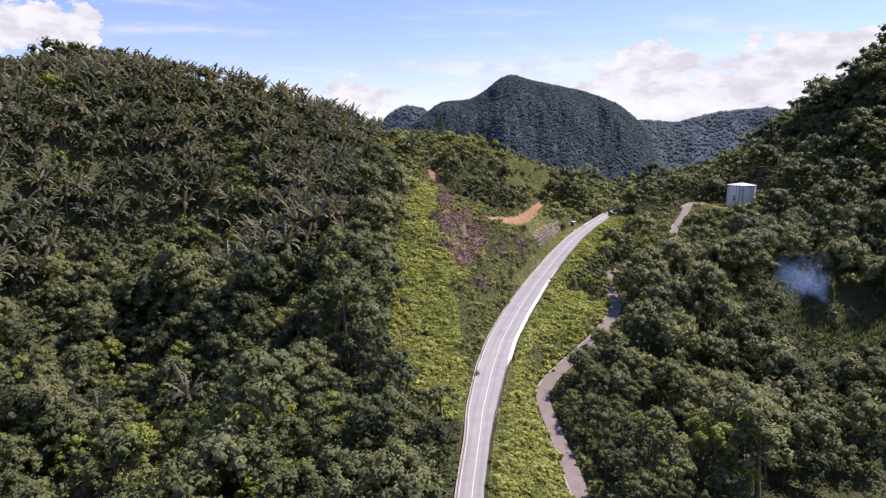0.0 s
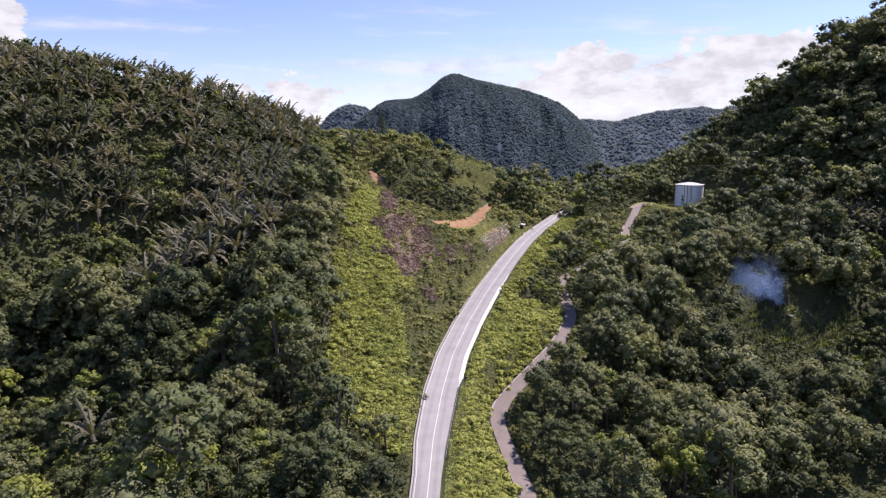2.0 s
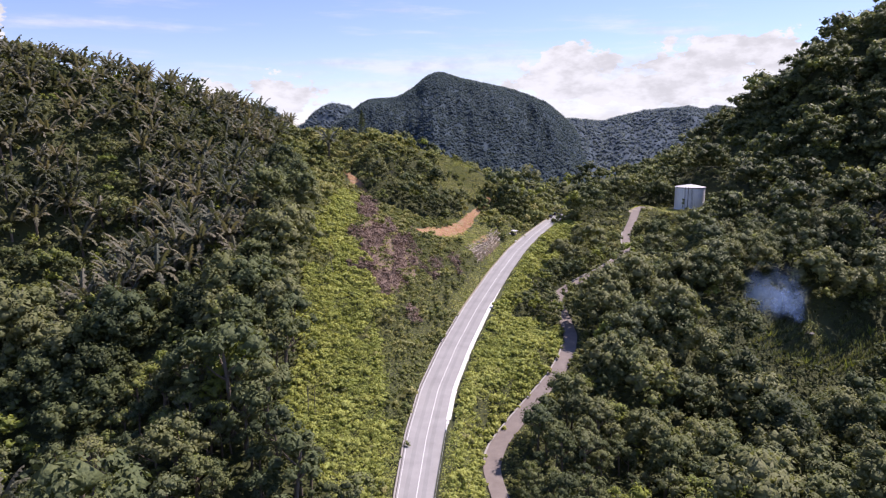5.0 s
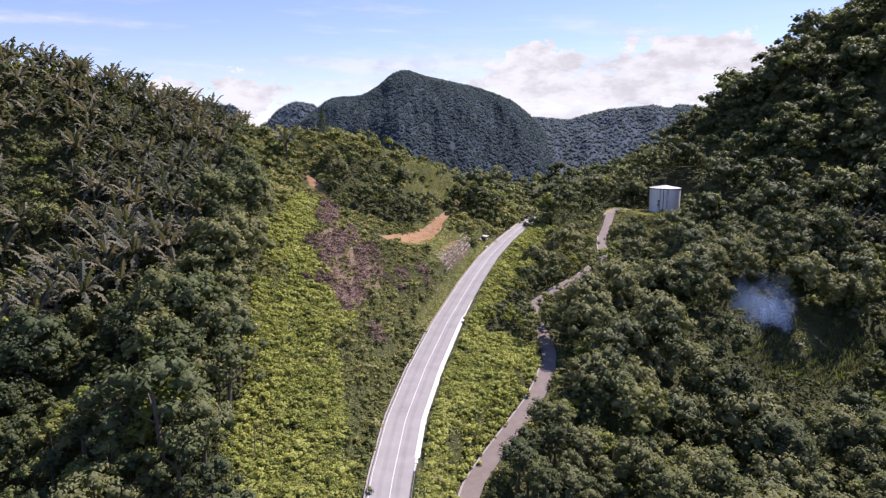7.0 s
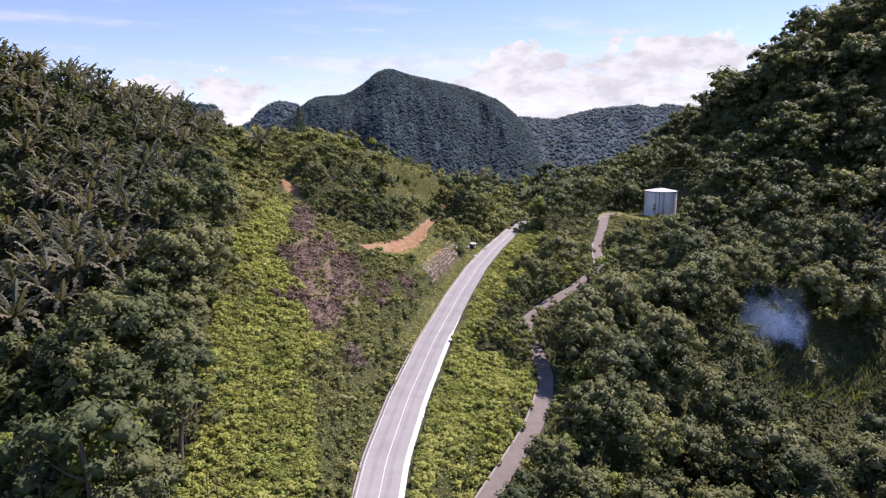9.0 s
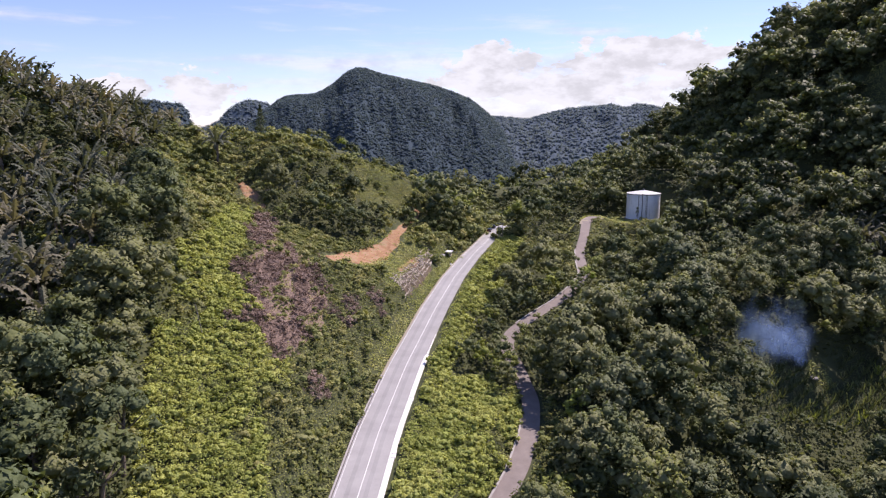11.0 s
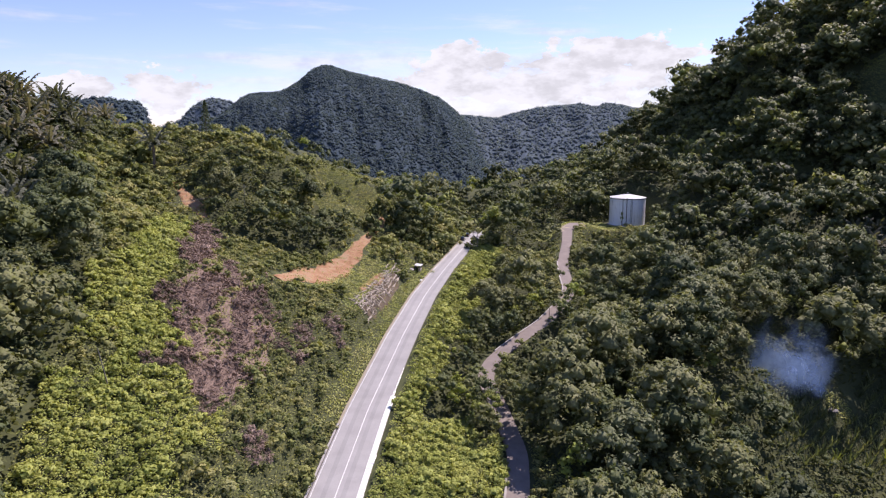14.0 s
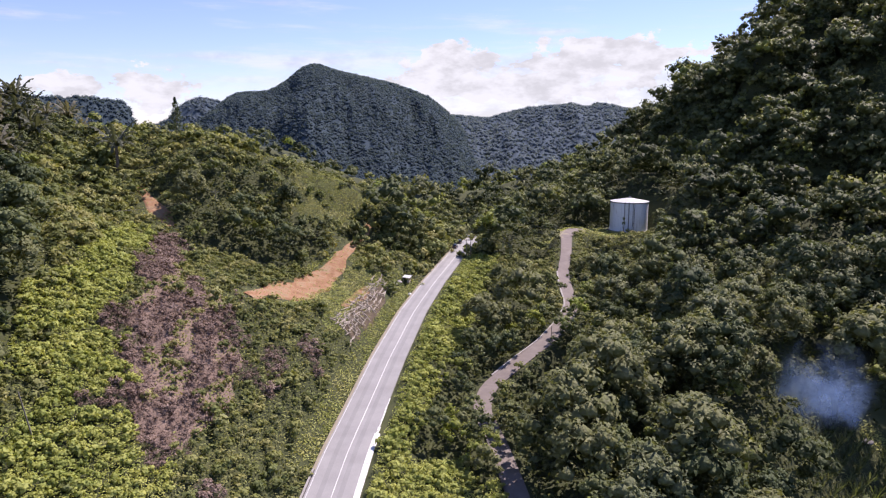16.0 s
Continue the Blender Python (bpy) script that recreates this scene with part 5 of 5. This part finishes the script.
# ---------- parked cars, stall, stones ----------
def car(x, y, deg, paint, label):
    root = tagged(new("car"), label, "car", "cars parked on the roadside")
    root.matrix_basis = pose(x, y, float(nearest(ROAD, np.array([x]), np.array([y]))[1][0]) + 0.02, 0, 0, deg)
    glass = mat_plain("car_glass", (0.03, 0.035, 0.04), 0.1)
    rubber = mat_plain("tyre_rubber", (0.03, 0.03, 0.03), 0.9)
    bm = box(bmesh.new(), 0, 0, 0.62, 4.2, 1.72, 0.62)
    bmesh.ops.bevel(bm, geom=bm.edges[:], offset=0.14, segments=2, affect="EDGES")
    body = part("body", bm, paint, root)
    bm = box(bmesh.new(), -0.15, 0, 1.17, 2.4, 1.5, 0.56)
    for v in bm.verts:
        if v.co.z > 1.2:
            v.co.x = -0.15 + (v.co.x + 0.15) * 0.72
            v.co.y *= 0.86
    part("cabin", bm, glass, body)
    bm = box(bmesh.new(), -0.15, 0, 1.46, 1.66, 1.26, 0.06)
    part("roof_panel", bm, paint, body)
    for sx in (-1.3, 1.3):
        for sy in (-0.8, 0.8):
            bm = bmesh.new()
            bmesh.ops.create_cone(bm, segments=16, radius1=0.32, radius2=0.32, depth=0.2, cap_ends=True, matrix=pose(sx, sy, 0.32, 90))
            w = part("wheel", bm, rubber, root)
            bm = bmesh.new()
            bmesh.ops.create_cone(bm, segments=12, radius1=0.19, radius2=0.17, depth=0.215, cap_ends=True, matrix=pose(sx, sy, 0.32, 90))
            part("rim", bm, M_GALV, w)
    for sy in (-0.62, 0.62):
        part("headlight", box(bmesh.new(), 2.06, sy, 0.7, 0.1, 0.32, 0.14), M_KERB, root)
    for sy in (-0.66, 0.66):
        part("tail_light", box(bmesh.new(), -2.06, sy, 0.75, 0.1, 0.26, 0.16), mat_plain("red_lens", (0.35, 0.02, 0.02), 0.3), root)


xa, ya, za, da = along(ROAD, 390, -2.9)
car(xa, ya, da, mat_plain("dark_car_paint", (0.05, 0.05, 0.06), 0.25), "small dark car parked at the roadside")
xa, ya, za, da = along(ROAD, 401, -3.0)
car(xa, ya, da, mat_plain("black_car_paint", (0.025, 0.025, 0.03), 0.25), "black car parked at the bend")


def stall(x, y, deg):
    root = tagged(new("roadside_stall"), "small roadside stall with a pale sheet roof", "stall")
    root.matrix_basis = pose(x, y, float(ground(x, y)), 0, 0, deg)
    for dx in (-1.5, 1.5):
        for dy in (-0.9, 0.9):
            part("post", box(bmesh.new(), dx, dy, 0.85, 0.1, 0.1, 1.9), M_POLE, root)
    bm = box(bmesh.new(), 0, 0, 1.85, 3.6, 2.4, 0.07)
    for v in bm.verts:
        v.co.z += 0.09 * v.co.y
    part("roof", bm, M_ROOF, root)
    part("counter", box(bmesh.new(), 0, -0.5, 0.45, 2.8, 0.6, 0.9), M_LOG, root)
    part("back_panel", box(bmesh.new(), 0, 0.9, 0.9, 2.9, 0.06, 1.5), M_RUST, root)


stall(69.0, 348.0, 64)


def stone(x, y, s, mat, label):
    bm = bmesh.new()
    bmesh.ops.create_icosphere(bm, subdivisions=2, radius=s)
    for v in bm.verts:
        v.co *= 1 + 0.35 * (noise.noise(v.co * 1.3 / s + Vector((x, y, 0))))
        v.co.z *= 0.6
    me = bpy.data.meshes.new("boulder")
    bm.to_mesh(me)
    bm.free()
    ob = put("boulder", me, mat)
    ob.location = (x, y, float(ground(x, y)) + 0.2 * s)
    tagged(ob, label, "boulder")


stone(67.5, 338.5, 0.7, M_KERB, "white boulder on the grass beside the road")
stone(66.0, 346.0, 0.9, M_CONC, "grey boulder at the foot of the bank")
stone(64.3, 344.0, 0.8, M_CONC, "grey boulder at the foot of the bank")


# ---------- marked trees ----------
def conifer(x, y, height):
    root = tagged(new("conifer"), "dark pointed conifer standing above the ridge scrub", "tree")
    root.location = (x, y, float(ground(x, y)) - 0.3)
    tube_part("trunk", [(0, 0, 0), (0, 0, height * 0.5), (0, 0, height * 0.97)], [0.24, 0.15, 0.03], M_BARK, root)
    r = np.random.default_rng(5)
    n = 900
    u = r.uniform(0.06, 1, n) ** 0.8
    a = r.uniform(0, 6.28, n)
    rad = (1 - u) ** 0.6 * height * 0.27 * r.uniform(0.3, 1.0, n) * (0.85 + 0.2 * np.sin(u * 40))
    p = np.column_stack([np.cos(a) * rad, np.sin(a) * rad, u * height])
    v, q = leaves(r, p, np.column_stack([np.cos(a), np.sin(a), 0.6 + 0 * a]), 0.75, 0.4)
    put("crown", mesh_of("crown", v, q), M_LEAF, root)


conifer(-1.5, 404, 14.6)
thin_tree = copy_thing(protos[1], pose(171.5, 391.0, float(ground(171.5, 391.0)) - 0.3))
thin_tree.scale = (0.34, 0.34, 0.95)
for px_, py_, s_, k_ in ((-17.5, 379.9, 1.5, 0), (-109, 176.6, 1.5, 1), (-100, 182, 1.2, 2), (-40.3, 251, 1.25, 3), (-106.6, 258, 1.1, 4), (-62, 400, 1.3, 1), (-70, 396, 1.2, 2), (-50, 402, 1.25, 0)):
    copy_thing(whole_palms[k_], pose(px_, py_, float(ground(px_, py_)) - 0.2, 0, 0, 40 * k_)).scale = (s_,) * 3


east_palms = np.random.default_rng(77)
for k_ in range(16):
    px_, py_ = 203 + east_palms.uniform(-18, 22), 306 + east_palms.uniform(-12, 12)
    grove = copy_thing(whole_palms[k_ % 5], pose(px_, py_, float(ground(px_, py_)) - 0.2, 0, 0, 67 * k_))
    grove.scale = (float(east_palms.uniform(0.9, 1.3)),) * 3
    tagged(grove, "feather palm among dark trees on the lower slope", "palm", "palms on the eastern slope")


# ---------- crop field and smouldering fire ----------
def tuft(seed):
    r = np.random.default_rng(seed)
    out = []
    for i in range(9):
        v, q = frond_shape(seed * 13 + i, 1.55 * r.uniform(0.8, 1.2), 2.7 - 0.16 * i, 0.85, 3)
        out.append((turned(v, rz=i * 2.4), q))
    v, q = join(out)
    return v, q, None


cx_, cy_ = np.meshgrid(np.arange(-34, 34, 2.1), np.arange(-20, 20, 2.1))
c_, s_ = math.cos(radians(25)), math.sin(radians(25))
fx, fy = (153 + c_ * cx_ - s_ * cy_).ravel(), (256 + s_ * cx_ + c_ * cy_).ravel()
fx, fy = fx + rng.normal(0, 0.2, fx.size), fy + rng.normal(0, 0.2, fx.size)
on = zones(fx, fy) == CROP
stand("crop_rows", fx[on], fy[on], ground(fx[on], fy[on]), rng.uniform(0.8, 1.25, on.sum()), rng.uniform(0, 6.28, on.sum()), [tuft(900 + i) for i in range(3)], rng.integers(0, 3, on.sum()), M_FOREST,
      "rows of young upright crop plants in a clearing", "crop")
carpet("weeds", CROP, 0.5, 0.6, 0.8, 2.0, M_FIELD, "dry grass between the crop rows", "grass", area=(110, 200, 230, 300), narrow=0.3)


def smoke_material():
    """Thin bluish-white smoke: denser in the middle of each sheet, torn by turbulence."""
    mat, tree, bsdf = material("drifting_smoke")
    node, m = link_chain(tree)
    coord = tree.nodes.new("ShaderNodeTexCoord").outputs["Object"]
    own = tree.nodes.new("ShaderNodeObjectInfo").outputs["Random"]
    shift = tree.nodes.new("ShaderNodeVectorMath")
    shift.operation = "ADD"
    tree.links.new(coord, shift.inputs[0])
    tree.links.new(node("ShaderNodeCombineXYZ", in0=m("MULTIPLY", own, 17.0), in1=m("MULTIPLY", own, 5.0), in2=m("MULTIPLY", own, 29.0)).outputs[0], shift.inputs[1])
    sep = node("ShaderNodeSeparateXYZ", in0=coord)
    bend = noise_node(tree, shift.outputs[0], 1.1, 3.0, 0.5)
    x = m("ADD", sep.outputs[0], m("MULTIPLY", m("SUBTRACT", bend, 0.5), 1.9))
    z = m("ADD", sep.outputs[2], m("MULTIPLY", m("SUBTRACT", noise_node(tree, shift.outputs[0], 1.6, 3.0, 0.5), 0.5), 1.9))
    fall = m("SUBTRACT", 1.0, m("MULTIPLY", m("ADD", m("MULTIPLY", x, x), m("MULTIPLY", z, z)), 1.35), clamp=True)
    rim = m("SUBTRACT", 1.0, m("MAXIMUM", m("POWER", m("ABSOLUTE", sep.outputs[0]), 6.0), m("POWER", m("ABSOLUTE", sep.outputs[2]), 6.0)), clamp=True)
    n = noise_node(tree, shift.outputs[0], 2.1, 6.0, 0.58)
    curl = m("MULTIPLY", m("SUBTRACT", n, 0.3), 2.6, clamp=True)
    dens = m("MULTIPLY", m("MULTIPLY", m("POWER", fall, 2.0), rim), curl, clamp=True)
    bsdf.inputs["Base Color"].default_value = (0.47, 0.57, 0.73, 1)
    bsdf.inputs["Roughness"].default_value = 1.0
    bsdf.inputs["Specular IOR Level"].default_value = 0.0
    tree.links.new(m("MULTIPLY", dens, 0.72), bsdf.inputs["Alpha"])
    return mat


def smoke_sheet(root, x, y, z, wide, high, turn):
    u, w = np.meshgrid(np.linspace(-1, 1, 15), np.linspace(-1, 1, 15))
    v = np.stack([u, 0.5 * (1 - np.hypot(u, w) ** 2) + 0.12 * np.sin(u * 5 + w * 4), w], 2)
    ob = put("smoke_veil", mesh_of("smoke_veil", v.reshape(-1, 3), grid_faces(15, 15), smooth_faces=True), M_SMOKE, root)
    ob.matrix_basis = pose(x, y, z, 0, 8, turn) @ Matrix.Diagonal((wide, 1.3, high, 1))
    ob.visible_shadow = False


M_SMOKE = smoke_material()
plume = tagged(new("smoke"), "thin blue-grey smoke drifting from a small fire in the trees", "smoke")
plume.location = (153, 258, 23.5)
for veil in ((-13, -1, 11.5, 11, 13, -36), (-15, 1, 8.5, 9.5, 11.5, -48), (-10, -2, 12.5, 9.5, 11, -30), (-7.5, -1, 10, 7.5, 9, -42), (-6.5, -2, 8, 7, 7.5, -34), (-4, 0, 6.5, 5.5, 6, -44), (-1.5, 1, 3.5, 3.6, 4.6, -38), (1, 2, 1.0, 2.2, 3.2, -40)):
    smoke_sheet(plume, *veil)
ash = bmesh.new()
bmesh.ops.create_cone(ash, segments=14, radius1=1.8, radius2=0.2, depth=0.7, cap_ends=True)
for v in ash.verts:
    v.co += Vector(rng.uniform(-0.2, 0.2, 3))
me = bpy.data.meshes.new("ash_heap")
ash.to_mesh(me)
ash.free()
heap = put("ash_heap", me, M_RUST)
heap.location = (157, 259, float(ground(157, 259)) + 0.3)
tagged(heap, "low dark heap of smouldering ash on bare earth", "ash heap")
